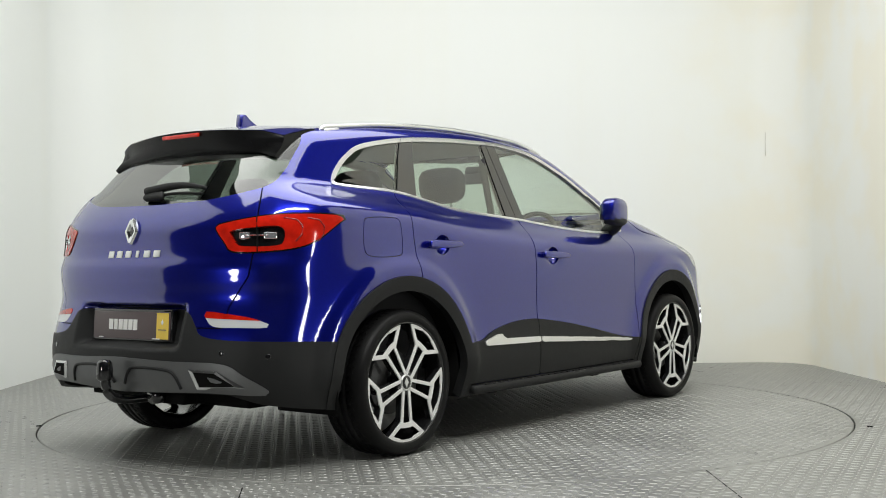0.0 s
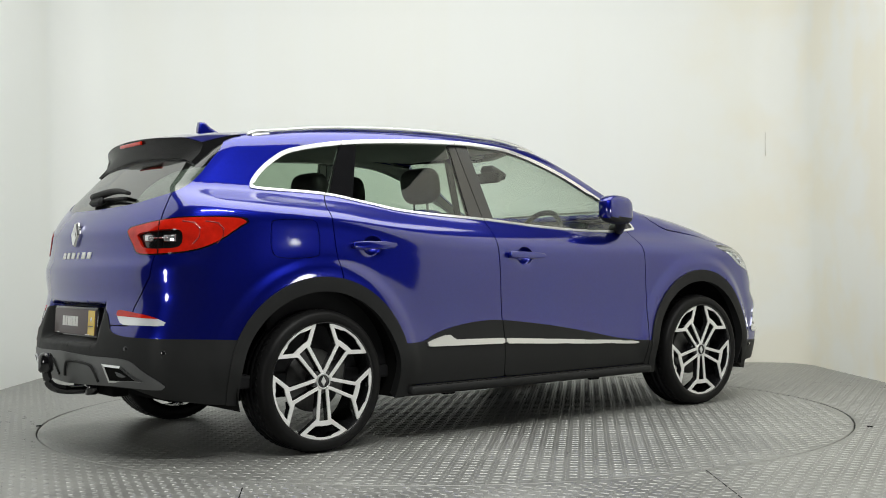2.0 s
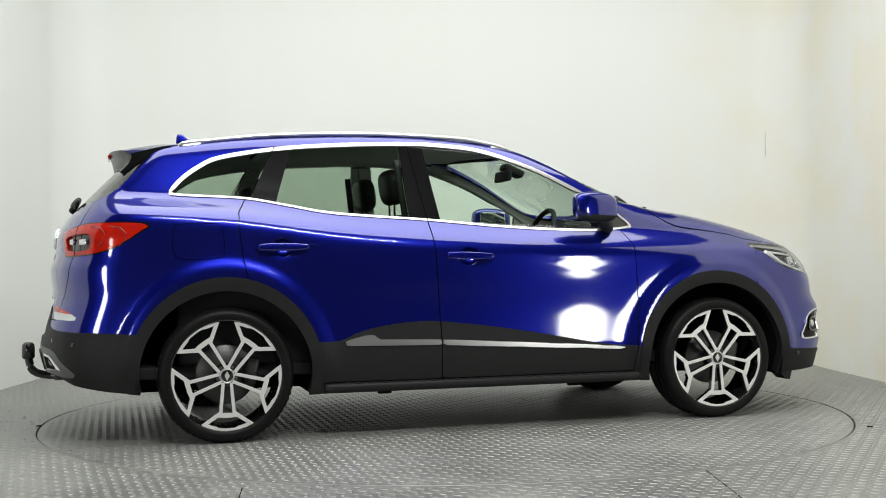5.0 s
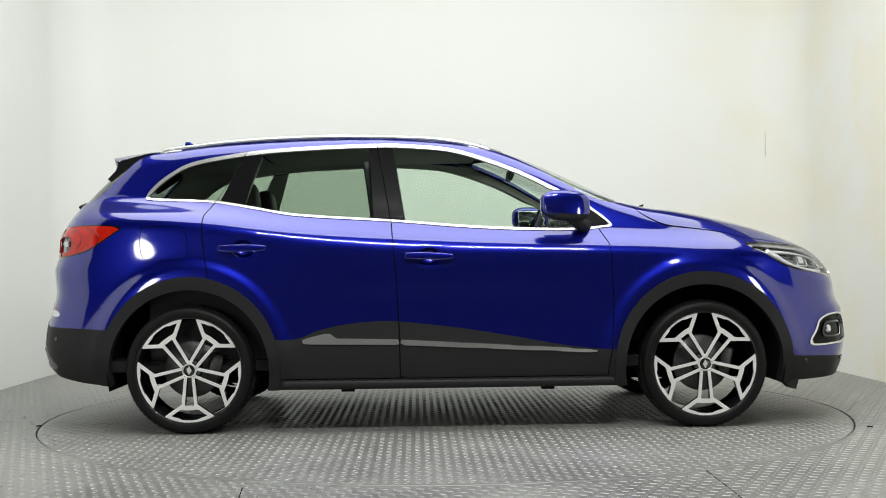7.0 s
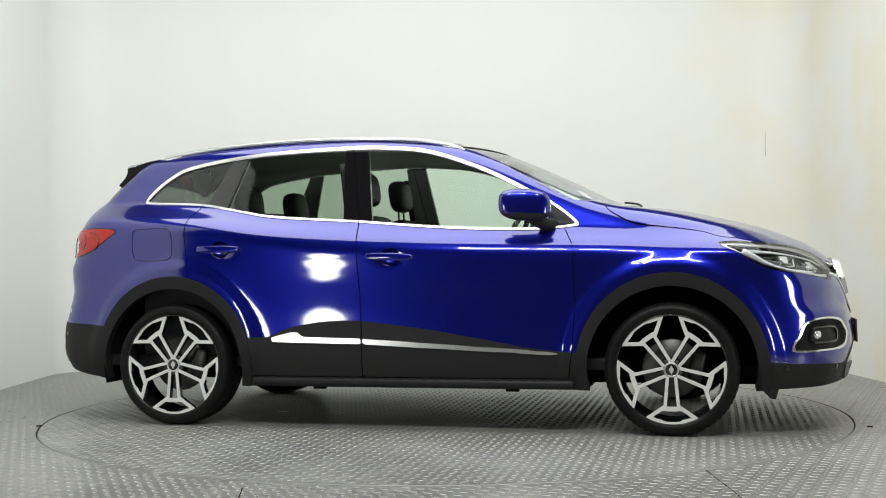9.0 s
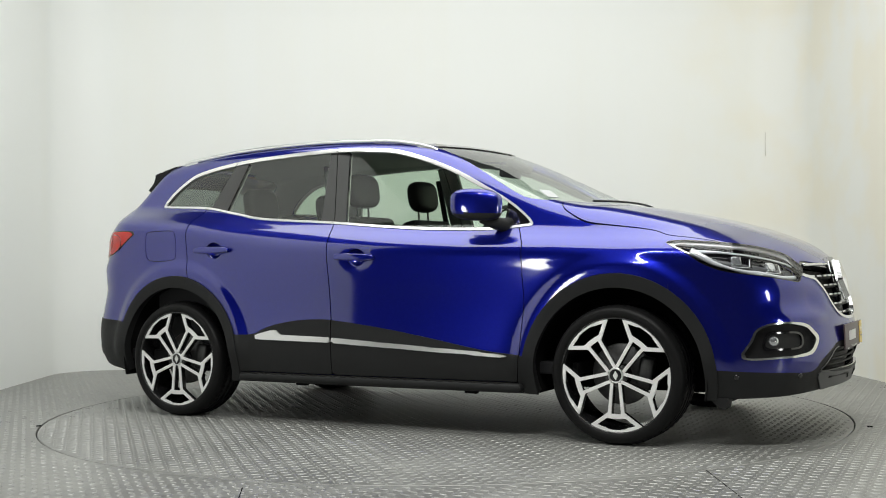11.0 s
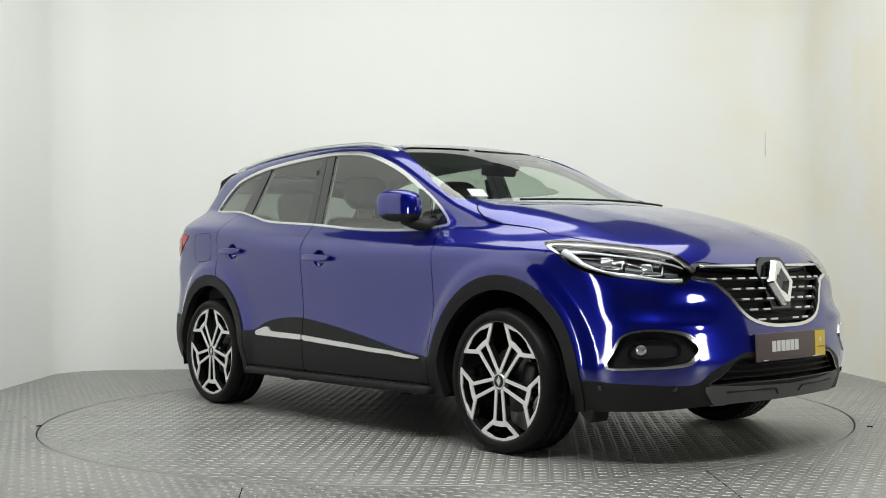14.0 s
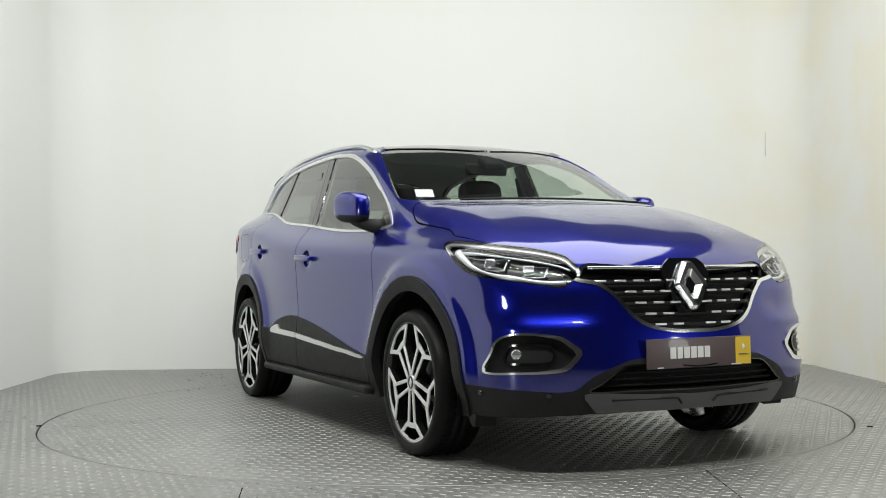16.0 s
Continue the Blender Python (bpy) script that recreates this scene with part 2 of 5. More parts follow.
def skin(step):
    """Triangles of the zero level of body_field: points, normals, corners."""
    xs = np.arange(-2.32, 2.36, step)
    ys = (np.arange(-54, 54) + .5) * step
    zs = np.arange(.14, 1.66, step)
    half = body_field(xs[:, None, None], ys[None, 54:, None], zs[None, None, :])
    f = np.concatenate([half[:, ::-1], half], 1)
    s = f < 0
    n = s[:-1, :-1, :-1].astype(int)
    for i in range(1, 8):
        a, b, c = i & 1, i >> 1 & 1, i >> 2
        n = n + s[a:s.shape[0] - 1 + a, b:s.shape[1] - 1 + b, c:s.shape[2] - 1 + c]
    cells = (n > 0) & (n < 8)
    idx = np.full(cells.shape, -1)
    idx[cells] = np.arange(cells.sum())
    i, j, k = np.nonzero(cells)
    p = np.stack([xs[i], ys[j], zs[k]], 1) + step / 2
    for _ in range(5):
        g = field_normal(p)
        p = p - (body_field(*p.T) / np.maximum((g * g).sum(1), .05))[:, None] * g
    quads = []
    m = (s[:-1] != s[1:])[:, 1:-1, 1:-1]
    i, j, k = np.nonzero(m); j += 1; k += 1
    q = np.stack([idx[i, j - 1, k - 1], idx[i, j, k - 1], idx[i, j, k], idx[i, j - 1, k]], 1)
    quads.append(np.where(s[i, j, k][:, None], q, q[:, ::-1]))
    m = (s[:, :-1] != s[:, 1:])[1:-1, :, 1:-1]
    i, j, k = np.nonzero(m); i += 1; k += 1
    q = np.stack([idx[i - 1, j, k - 1], idx[i - 1, j, k], idx[i, j, k], idx[i, j, k - 1]], 1)
    quads.append(np.where(s[i, j, k][:, None], q, q[:, ::-1]))
    m = (s[:, :, :-1] != s[:, :, 1:])[1:-1, 1:-1]
    i, j, k = np.nonzero(m); i += 1; j += 1
    q = np.stack([idx[i - 1, j - 1, k], idx[i, j - 1, k], idx[i, j, k], idx[i - 1, j, k]], 1)
    quads.append(np.where(s[i, j, k][:, None], q, q[:, ::-1]))
    q = np.concatenate(quads)
    tris = np.concatenate([q[:, [0, 1, 2]], q[:, [0, 2, 3]]])
    nrm = field_normal(p)
    nrm /= np.linalg.norm(nrm, axis=1)[:, None]
    return p, nrm, tris

# ---- building helpers ----
def mesh_object(name, bm, mat, parent=None, label="", smooth=True):
    me = bpy.data.meshes.new(name)
    bm.to_mesh(me)
    bm.free()
    for p in me.polygons:
        p.use_smooth = smooth
    if mat:
        me.materials.append(mat)
    ob = new(name, me)
    if parent:
        ob.parent = parent
    if label:
        ob["label"] = label
    return ob


def part(name, bm, mat, parent, label="", smooth=True):
    return mesh_object(name, bm, mat, parent, label, smooth)


def thing(name, label, category, group="", kind="", at=None):
    ob = new(name)
    if at is not None:
        ob.matrix_world = at
    return tagged(ob, label, category, group, kind)


def box(bm, size, m=None, bevel=0.0, segs=2):
    """A box of that size, centred, moved by m."""
    made = bmesh.ops.create_cube(bm, size=1)["verts"]
    bmesh.ops.scale(bm, vec=size, verts=made)
    if bevel:
        edges = list({e for v in made for e in v.link_edges})
        out = bmesh.ops.bevel(bm, geom=edges, offset=bevel, segments=segs, affect="EDGES", profile=.6)
        made = list({v for f in out["faces"] for v in f.verts} | {v for v in made if v.is_valid})
    if m is not None:
        bmesh.ops.transform(bm, matrix=m, verts=[v for v in made if v.is_valid])
    return bm


def lathe(bm, profile, n=64, m=None):
    """Turns (radius, height) pairs round the y axis."""
    rings = []
    for r, h in profile:
        rings.append([bm.verts.new((r * math.cos(a), h, r * math.sin(a))) for a in (2 * math.pi * i / n for i in range(n))])
    for a, b in zip(rings, rings[1:]):
        for i in range(n):
            j = (i + 1) % n
            bm.faces.new((a[i], a[j], b[j], b[i]))
    if m is not None:
        bmesh.ops.transform(bm, matrix=m, verts=[v for r in rings for v in r])
    return bm


def prism(bm, outline, depth, m=None, bevel=0.0):
    """A flat outline in (x, z), pushed along y by depth."""
    a = [bm.verts.new((x, 0, z)) for x, z in outline]
    b = [bm.verts.new((x, depth, z)) for x, z in outline]
    n = len(a)
    faces = [bm.faces.new(a[::-1]), bm.faces.new(b)]
    for i in range(n):
        faces.append(bm.faces.new((a[i], a[(i + 1) % n], b[(i + 1) % n], b[i])))
    bmesh.ops.recalc_face_normals(bm, faces=faces)
    verts = a + b
    if bevel:
        edges = [e for e in faces[0].edges]
        out = bmesh.ops.bevel(bm, geom=edges, offset=bevel, segments=2, affect="EDGES", profile=.6)
        verts = list({v for v in verts if v.is_valid} | {v for f in out["faces"] for v in f.verts})
    if m is not None:
        bmesh.ops.transform(bm, matrix=m, verts=verts)
    return bm


def tube(bm, path, radius, n=10, closed=False):
    """A round bar along a path; radius is a number or a function of 0..1."""
    path = [Vector(p) for p in path]
    rings, up = [], Vector((0, 0, 1))
    for i, p in enumerate(path):
        d = (path[min(i + 1, len(path) - 1)] - path[max(i - 1, 0)]).normalized()
        s = d.cross(up if abs(d.z) < .95 else Vector((0, 1, 0))).normalized()
        t = s.cross(d)
        r = radius(i / (len(path) - 1)) if callable(radius) else radius
        rings.append([bm.verts.new(p + (s * math.cos(a) + t * math.sin(a)) * r) for a in (2 * math.pi * k / n for k in range(n))])
    for a, b in zip(rings, rings[1:]):
        for i in range(n):
            bm.faces.new((a[i], b[i], b[(i + 1) % n], a[(i + 1) % n]))
    bm.faces.new(rings[0]); bm.faces.new(rings[-1][::-1])
    bmesh.ops.recalc_face_normals(bm, faces=bm.faces)
    return bm


def spline(points, n=8, closed=True):
    """A smooth line through the points."""
    p = [Vector(q) for q in points]
    out, m = [], len(p)
    for i in range(m if closed else m - 1):
        a, b, c, d = ((p[(i - 1) % m], p[i], p[(i + 1) % m], p[(i + 2) % m]) if closed
                      else (p[max(i - 1, 0)], p[i], p[i + 1], p[min(i + 2, m - 1)]))
        for k in range(n):
            t = k / n
            out.append(.5 * (2 * b + (c - a) * t + (2 * a - 5 * b + 4 * c - d) * t * t + (3 * b - a - 3 * c + d) * t ** 3))
    if not closed:
        out.append(p[-1])
    return out


# ---- the photo bay ----
def wall(name, x0, y0, x1, y1, height, thick=.12):
    bm = bmesh.new()
    d = Vector((x1 - x0, y1 - y0, 0))
    m = Matrix.Translation(((x0 + x1) / 2, (y0 + y1) / 2, height / 2)) @ Matrix.Rotation(math.atan2(d.y, d.x), 4, "Z") @ Matrix.Translation((0, -thick / 2, 0))
    box(bm, (d.length, thick, height), m)
    return tagged(mesh_object(name, bm, WALL, smooth=False), "smooth white painted studio wall", "wall", kind="structure")


wall("wall_north", 3.2, 2.95, -3.4, 2.88, 3.7)
wall("wall_west", -3.16, 2.95, -3.10, -2.2, 3.7)
wall("wall_east", 3.20, -2.2, 2.97, 3.0, 3.7)

bm = bmesh.new()
box(bm, (16, 13.2, .1), pose(0, -3.4, 5.2))
tagged(mesh_object("ceiling", bm, HALL, smooth=False), "dim grey hall ceiling", "ceiling", kind="structure")
for nm, x, y, sx, sy in (("wall_south", 0, -9.5, 16, .15), ("wall_hall_west", -8, -3.4, .15, 12.2), ("wall_hall_east", 8, -3.4, .15, 12.2)):
    bm = bmesh.new()
    box(bm, (sx, sy, 5.15), pose(x, y, 2.575))
    tagged(mesh_object(nm, bm, HALL, smooth=False), "dim grey hall wall", "wall", kind="structure")
bm = bmesh.new()
box(bm, (.004, .003, .20), pose(2.712, 2.9215, 1.83, 0, .5, -18))
tagged(mesh_object("wall_crack", bm, material("hairline_crack", (.40, .38, .30), .9), smooth=False), "thin dark hairline crack in the white wall", "crack", kind="structure")


def wall_corner(name, cx, cy, r, a0, a1):
    """A rounded inside corner that joins two walls."""
    bm = bmesh.new()
    n = 32
    rows = []
    for i in range(n + 1):
        a = radians(a0 + (a1 - a0) * i / n)
        rows.append([bm.verts.new((cx + r * math.cos(a), cy + r * math.sin(a), z)) for z in (0, 3.7)])
    for end, a in ((0, a0), (-1, a1)):          # thin flat wings along both walls
        a = radians(a)
        d = Vector((-math.sin(a), math.cos(a), 0)) * (1 if (a1 > a0) == (end == -1) else -1) * .6
        wing = [bm.verts.new(v.co + d) for v in rows[end]]
        rows = [wing] + rows if end == 0 else rows + [wing]
    for p, q in zip(rows, rows[1:]):
        bm.faces.new((p[0], p[1], q[1], q[0]))
    tagged(mesh_object(name, bm, WALL), "rounded inside corner of the white studio walls", "wall", kind="structure")


wall_corner("wall_corner_west", -2.7540, 2.4862, .40, 180.667, 90.608)
wall_corner("wall_corner_east", 2.5892, 2.5429, .40, 2.533, 90.608)

# ---- cutting the skin into panels ----
def outline(points, n=6, smooth=True):
    """Signed distance to a closed outline in two coordinates (negative inside)."""
    p = [Vector((*q, 0)) for q in points]
    q = np.array([v[:2] for v in (spline(p, n) if smooth else p)])
    a, b = q, np.roll(q, -1, 0)
    e = b - a
    ee = (e * e).sum(1)
    def at(u, v):
        best, inside = np.full(len(u), 9.0), np.zeros(len(u), bool)
        for i in range(len(a)):
            du, dv = u - a[i, 0], v - a[i, 1]
            s = np.clip((du * e[i, 0] + dv * e[i, 1]) / ee[i], 0, 1)
            best = np.minimum(best, (du - s * e[i, 0]) ** 2 + (dv - s * e[i, 1]) ** 2)
            if e[i, 1]:
                inside ^= ((a[i, 1] > v) != (b[i, 1] > v)) & (u < a[i, 0] + dv / e[i, 1] * e[i, 0])
        d = np.sqrt(best)
        return np.where(inside, -d, d)
    return at


class Skin:
    """Triangles with normals, from which regions are cut along smooth lines."""
    def __init__(self, step):
        p, n, t = skin(step)
        self.a, self.left = np.hstack([p, n]), t

    def split(self, tris, g):
        """Cuts tris where g(attributes) is zero; gives those inside (g < 0) and outside."""
        used = np.unique(tris)
        val = np.zeros(len(self.a))
        v = g(self.a[used])
        v[np.abs(v) < 2e-5] = 2e-5
        val[used] = v
        s = val[tris] < 0
        k = s.sum(1)
        inside, outside, mixed = [tris[k == 3]], [tris[k == 0]], tris[(k == 1) | (k == 2)]
        if len(mixed):
            s = val[mixed] < 0
            k = s.sum(1)
            odd = np.where(k == 1, s.argmax(1), (~s).argmax(1))
            r = np.arange(len(mixed))
            a, b, c = mixed[r, odd], mixed[r, (odd + 1) % 3], mixed[r, (odd + 2) % 3]
            def cross(i, j):
                lo, hi = np.minimum(i, j), np.maximum(i, j)
                key, inv = np.unique(lo * (1 << 32) + hi, return_inverse=True)
                lo, hi = key >> 32, key & ((1 << 32) - 1)
                f = (val[lo] / (val[lo] - val[hi]))[:, None]
                fresh = self.a[lo] * (1 - f) + self.a[hi] * f
                fresh[:, 3:] /= np.linalg.norm(fresh[:, 3:], axis=1)[:, None]
                base = len(self.a)
                self.a = np.vstack([self.a, fresh])
                return base + inv.ravel()
            both = cross(np.concatenate([a, a]), np.concatenate([b, c]))
            ab, ac = both[:len(a)], both[len(a):]
            tip = np.stack([a, ab, ac], 1)
            rest = np.concatenate([np.stack([ab, b, c], 1), np.stack([ab, c, ac], 1)])
            one = k == 1
            two = np.concatenate([one, one])
            inside += [tip[one], rest[~two]]
            outside += [tip[~one], rest[two]]
        return np.concatenate(inside), np.concatenate(outside)

    def where(self, tris, test):
        """Splits whole triangles by a test of their middles."""
        m = test(self.a[tris].mean(1))
        return tris[m], tris[~m]

    def take(self, g, test=None):
        """Cuts a region out of what is left."""
        if test is None:
            pool, keep = self.left, self.left[:0]
        else:
            pool, keep = self.where(self.left, test)
        got, rest = self.split(pool, g)
        self.left = np.concatenate([keep, rest])
        return got

    def islands(self, tris):
        """The connected pieces of a set of triangles."""
        used, inv = np.unique(tris, return_inverse=True)
        t, mark = inv.reshape(-1, 3), np.arange(len(used))
        while True:
            low = mark[t].min(1)
            fresh = mark.copy()
            for k in range(3):
                np.minimum.at(fresh, t[:, k], low)
            if (fresh == mark).all():
                break
            mark = fresh
        return [tris[mark[t[:, 0]] == m] for m in np.unique(mark)]

    def add(self, name, tris, mat, parent, offset=0.0, skirt=.012, label=""):
        """Makes a mesh of the triangles, with turned-in edges."""
        used, inv = np.unique(tris, return_inverse=True)
        t = inv.reshape(-1, 3)
        n = self.a[used, 3:]
        p = self.a[used, :3] + n * offset
        if skirt:
            e = np.concatenate([t[:, [0, 1]], t[:, [1, 2]], t[:, [2, 0]]])
            key = np.sort(e, 1)
            _, first, count = np.unique(key[:, 0] * (1 << 32) + key[:, 1], return_index=True, return_counts=True)
            rim = e[first[count == 1]]
            k, m = len(p), len(rim)
            side = np.cross(p[rim[:, 1]] - p[rim[:, 0]], n[rim[:, 0]])
            side /= np.maximum(np.linalg.norm(side, axis=1), 1e-9)[:, None]
            i = k + np.arange(m)
            extra = np.concatenate([p[rim[:, 0]], p[rim[:, 1]], p[rim[:, 1]] - n[rim[:, 1]] * skirt, p[rim[:, 0]] - n[rim[:, 0]] * skirt])
            p = np.concatenate([p, extra])
            n = np.concatenate([n, side, side, side, side])
            t = np.concatenate([t, np.stack([i + m, i, i + 3 * m], 1), np.stack([i + m, i + 3 * m, i + 2 * m], 1)])
        me = bpy.data.meshes.new(name)
        me.from_pydata(p.tolist(), [], t.tolist())
        me.polygons.foreach_set("use_smooth", [True] * len(t))
        me.normals_split_custom_set_from_vertices(n.tolist())
        me.materials.append(mat)
        ob = new(name, me)
        ob.parent = parent
        if label:
            ob["label"] = label
        return ob


def right(a):
    return a[:, 1] < 0


car = thing("car", "deep blue metallic five-door SUV with black lower cladding on a turntable", "car")
S = Skin(.018)
X, Y, Z = (lambda a: a[:, 0]), (lambda a: np.abs(a[:, 1])), (lambda a: a[:, 2])
U_FRONT = lambda a: .7 * np.arctan2(np.abs(a[:, 1]), a[:, 0] - 1.5)
U_REAR = lambda a: .7 * np.arctan2(np.abs(a[:, 1]), -a[:, 0] - 1.4)
flank = lambda a: (np.abs(a[:, 4]) > .35) & (np.abs(a[:, 1]) > .42)
SIDE_XZ = lambda f: lambda a: f(X(a), Z(a))
PLAN = lambda f: lambda a: f(X(a), Y(a))
FRONT = lambda f: lambda a: f(U_FRONT(a), Z(a))
REAR = lambda f: lambda a: f(U_REAR(a), Z(a))

S.take(lambda a: a[:, 2] - .222)                        # open underneath
valance = outline([(-.4, .05), (-.4, .322), (.07, .322), (.37, .332), (.48, .330), (.58, .290), (.72, .262), (.90, .235), (1.2, .21), (1.2, .05)], smooth=False)
S.take(lambda a: valance(U_REAR(a), Z(a)), lambda a: X(a) < -1.45)
apron = outline([(-.4, .05), (-.4, .256), (0, .256), (.30, .256), (.45, .250), (.62, .240), (.90, .226), (1.2, .21), (1.2, .05)], smooth=False)
S.take(lambda a: apron(U_FRONT(a), Z(a)), lambda a: X(a) > 1.45)
for c in (-WHEEL_X, WHEEL_X):                           # wheel openings
    S.take(lambda a: np.hypot(X(a) - c, Z(a) - .325) - .412, lambda a: Y(a) > .45)
for c in (-WHEEL_X, WHEEL_X):                           # arch trims
    got = S.take(lambda a: np.hypot(X(a) - c, (Z(a) - .33) * .985) - .466, lambda a: (Y(a) > .55) & (np.abs(X(a) - c) < .6))
    for q in S.where(got, right):
        S.add("wheel_arch_trim", q, BLACK_PLASTIC, car, .010, .05, "black plastic wheel arch trim")

screen = outline([(1.14, -.3), (1.14, 0), (1.12, .3), (1.05, .52), (.95, .66), (.86, .705), (.74, .70), (.48, .635), (.21, .54), (.28, .35), (.36, .15), (.38, 0), (.3, -.3)])
got = S.take(PLAN(screen), lambda a: (X(a) > .1) & (X(a) < 1.3) & (Z(a) > .98))
windscreen = S.add("windscreen", got, GLASS, car, -.006, 0, "large raked windscreen of clear glass")
pano = outline([(.48, -.3), (.48, 0), (.45, .2), (.38, .36), (.24, .50), (.05, .525), (-.1, .525), (-.8, .525), (-1.0, .51), (-1.06, .42), (-1.08, 0), (-1.08, -.3)])
got = S.take(PLAN(pano), lambda a: a[:, 5] > .5)
S.add("roof_panel", got, GLOSS_BLACK, car, 0, .01, "black glass panoramic roof panel")

DLO_LINE = [(.869, 1.053), (.761, 1.147), (.598, 1.243), (.355, 1.365), (.062, 1.464), (-.168, 1.492), (-.362, 1.498), (-.738, 1.486), (-1.054, 1.461), (-1.329, 1.414), (-1.443, 1.362),
            (-1.532, 1.293), (-1.580, 1.229), (-1.545, 1.206), (-1.223, 1.189), (-.991, 1.149), (-.765, 1.110), (-.288, 1.077), (.056, 1.046), (.343, 1.028), (.632, 1.022), (.811, 1.034)]
dlo = outline(DLO_LINE)
window_area = S.take(SIDE_XZ(dlo), lambda a: (np.abs(a[:, 4]) > .2) & (Z(a) > .95) & (Y(a) > .45))
inner, strip = S.split(window_area, lambda a: dlo(X(a), Z(a)) + .0115 + .0085 * (Z(a) > 1.24))
def notch(tris):
    """Cuts the two door joints through window trim and pillars; gives the rest and the joints."""
    joints = []
    for x0, z0, x1, z1 in ((-.288, 1.077, -.362, 1.498), (-1.211, 1.188, -1.054, 1.461)):
        off = lambda a: X(a) - (x0 + (x1 - x0) * (Z(a) - z0) / (z1 - z0))
        low, high = S.split(tris, lambda a: off(a) - .0022)
        band, low = S.split(low, lambda a: -off(a) - .0022)
        joints.append(band)
        tris = np.concatenate([low, high])
    return tris, joints


strip, joints = notch(strip)
inner, more = notch(inner)
for band in (*joints, *more):
    for q in S.where(band, right):
        for piece in S.where(q, lambda a: Z(a) < 1.3):
            if len(piece):
                S.add("pillar_joint", piece, DARK, car, -.008, 0)
for q in S.where(strip, right):
    S.add("window_trim", q, BRIGHT_TRIM, car, .004, .012, "bright chrome strip round the side windows")
PANES = (("front", [(-.205, 1.0), (-.285, 1.52), (.4, 1.52), (.715, 1.25), (.715, 1.0)]), ("rear", [(-.372, 1.0), (-.406, 1.52), (-.95, 1.52), (-1.075, 1.13), (-1.0, 1.0)]),
         ("quarter", [(-1.23, 1.10), (-1.06, 1.46), (-1.3, 1.55), (-1.7, 1.4), (-1.7, 1.1)]))
panes = {}
for key, line in PANES:
    f = outline(line, smooth=False)
    got, inner = S.split(inner, SIDE_XZ(f))
    panes[key] = S.where(got, right)
for q in S.where(inner, right):
    ahead_q, rest_q = S.where(q, lambda a: X(a) > .3)
    for piece in (ahead_q, *S.where(rest_q, lambda a: X(a) > -.7)):
        post = S.add("window_pillar", piece, GLOSS_BLACK, car, -.002, .02, "black door pillar")
        S.add("pillar_lining", piece, TRIM_GREY, post, -.03, 0, "light grey pillar lining")

# front: lamps, grille, fog lamp bezels
HEAD_LINE = [(1.052, .940), (1.01, .954), (.875, .946), (.741, .930), (.627, .911), (.534, .886), (.487, .850), (.461, .819), (.494, .776), (.524, .753), (.598, .764), (.708, .783), (.825, .803), (.905, .836), (.977, .892)]
ahead = lambda a: X(a) > 1.45
behind = lambda a: X(a) < -1.45
head = outline(HEAD_LINE)
head_area = S.take(FRONT(head), ahead)
GRILLE_LINE = [(-.2, .838), (0, .862), (.05, .858), (.10, .832), (.303, .840), (.418, .851), (.46, .845), (.475, .815), (.49, .782), (.44, .768), (.398, .757), (.336, .705), (.275, .632), (.21, .590), (.115, .569), (0, .565), (-.2, .575)]
grille = outline(GRILLE_LINE)
grille_area = S.take(FRONT(grille), ahead)
fog = outline([(.781, .413), (.752, .495), (.733, .542), (.686, .570), (.615, .577), (.526, .564), (.479, .528), (.454, .498), (.481, .449), (.519, .423), (.633, .414)])
fog_area = S.take(FRONT(fog), ahead)
lower = outline([(-.2, .43), (0, .432), (.15, .445), (.283, .446), (.33, .430), (.388, .380), (.435, .338), (.26, .337), (0, .334), (-.2, .334)])
lower_area = S.take(FRONT(lower), ahead)
skid = outline([(-.2, .318), (0, .318), (.24, .325), (.44, .334), (.435, .29), (.40, .239), (.36, .20), (0, .20), (-.2, .2)])
skid_area = S.take(FRONT(skid), ahead)
S.add("skid_plate", skid_area, SKID, car, .006, .02, "grey front skid plate")
chin = outline([(1.2, .30), (1.0, .362), (.872, .361), (.783, .355), (.635, .349), (.49, .345), (.421, .40), (.33, .448), (.27, .468), (.15, .468), (0, .462), (-.3, .46), (-.3, .1), (1.2, .1)])
chin_area = S.take(FRONT(chin), ahead)
S.add("lower_bumper", chin_area, BLACK_PLASTIC, car, 0, .02, "black plastic lower front bumper")

# rear: window, lamps, black bumper
REAR_GLASS_LINE = [(-.2, 1.125), (0, 1.128), (.166, 1.130), (.379, 1.140), (.542, 1.172), (.626, 1.203), (.690, 1.269), (.735, 1.335), (.785, 1.40), (.80, 1.45), (.74, 1.475), (.5, 1.48), (0, 1.48), (-.2, 1.48)]
rear_glass = outline(REAR_GLASS_LINE)
got = S.take(REAR(rear_glass), behind)
rear_window = S.add("rear_window", got, REAR_GLASS, car, -.004, 0, "tinted rear window glass")
TAIL_LINE = [(.424, 1.02), (.466, 1.04), (.599, 1.067), (.706, 1.075), (.827, 1.073), (.885, 1.060), (.848, 1.026), (.759, .953), (.683, .921), (.58, .908), (.488, .912), (.458, .952)]
tail = outline(TAIL_LINE)
tail_area = S.take(REAR(tail), behind)
reflector = outline([(.392, .665), (.43, .666), (.543, .645), (.594, .622), (.612, .603), (.509, .603), (.433, .606), (.405, .63)])
reflector_area = S.take(REAR(reflector), behind)
rear_skid = outline([(-.2, .47), (0, .470), (.262, .461), (.456, .456), (.526, .411), (.605, .335), (.471, .335), (.371, .337), (.069, .325), (-.2, .325)])
rear_skid_area = S.take(REAR(rear_skid), behind)
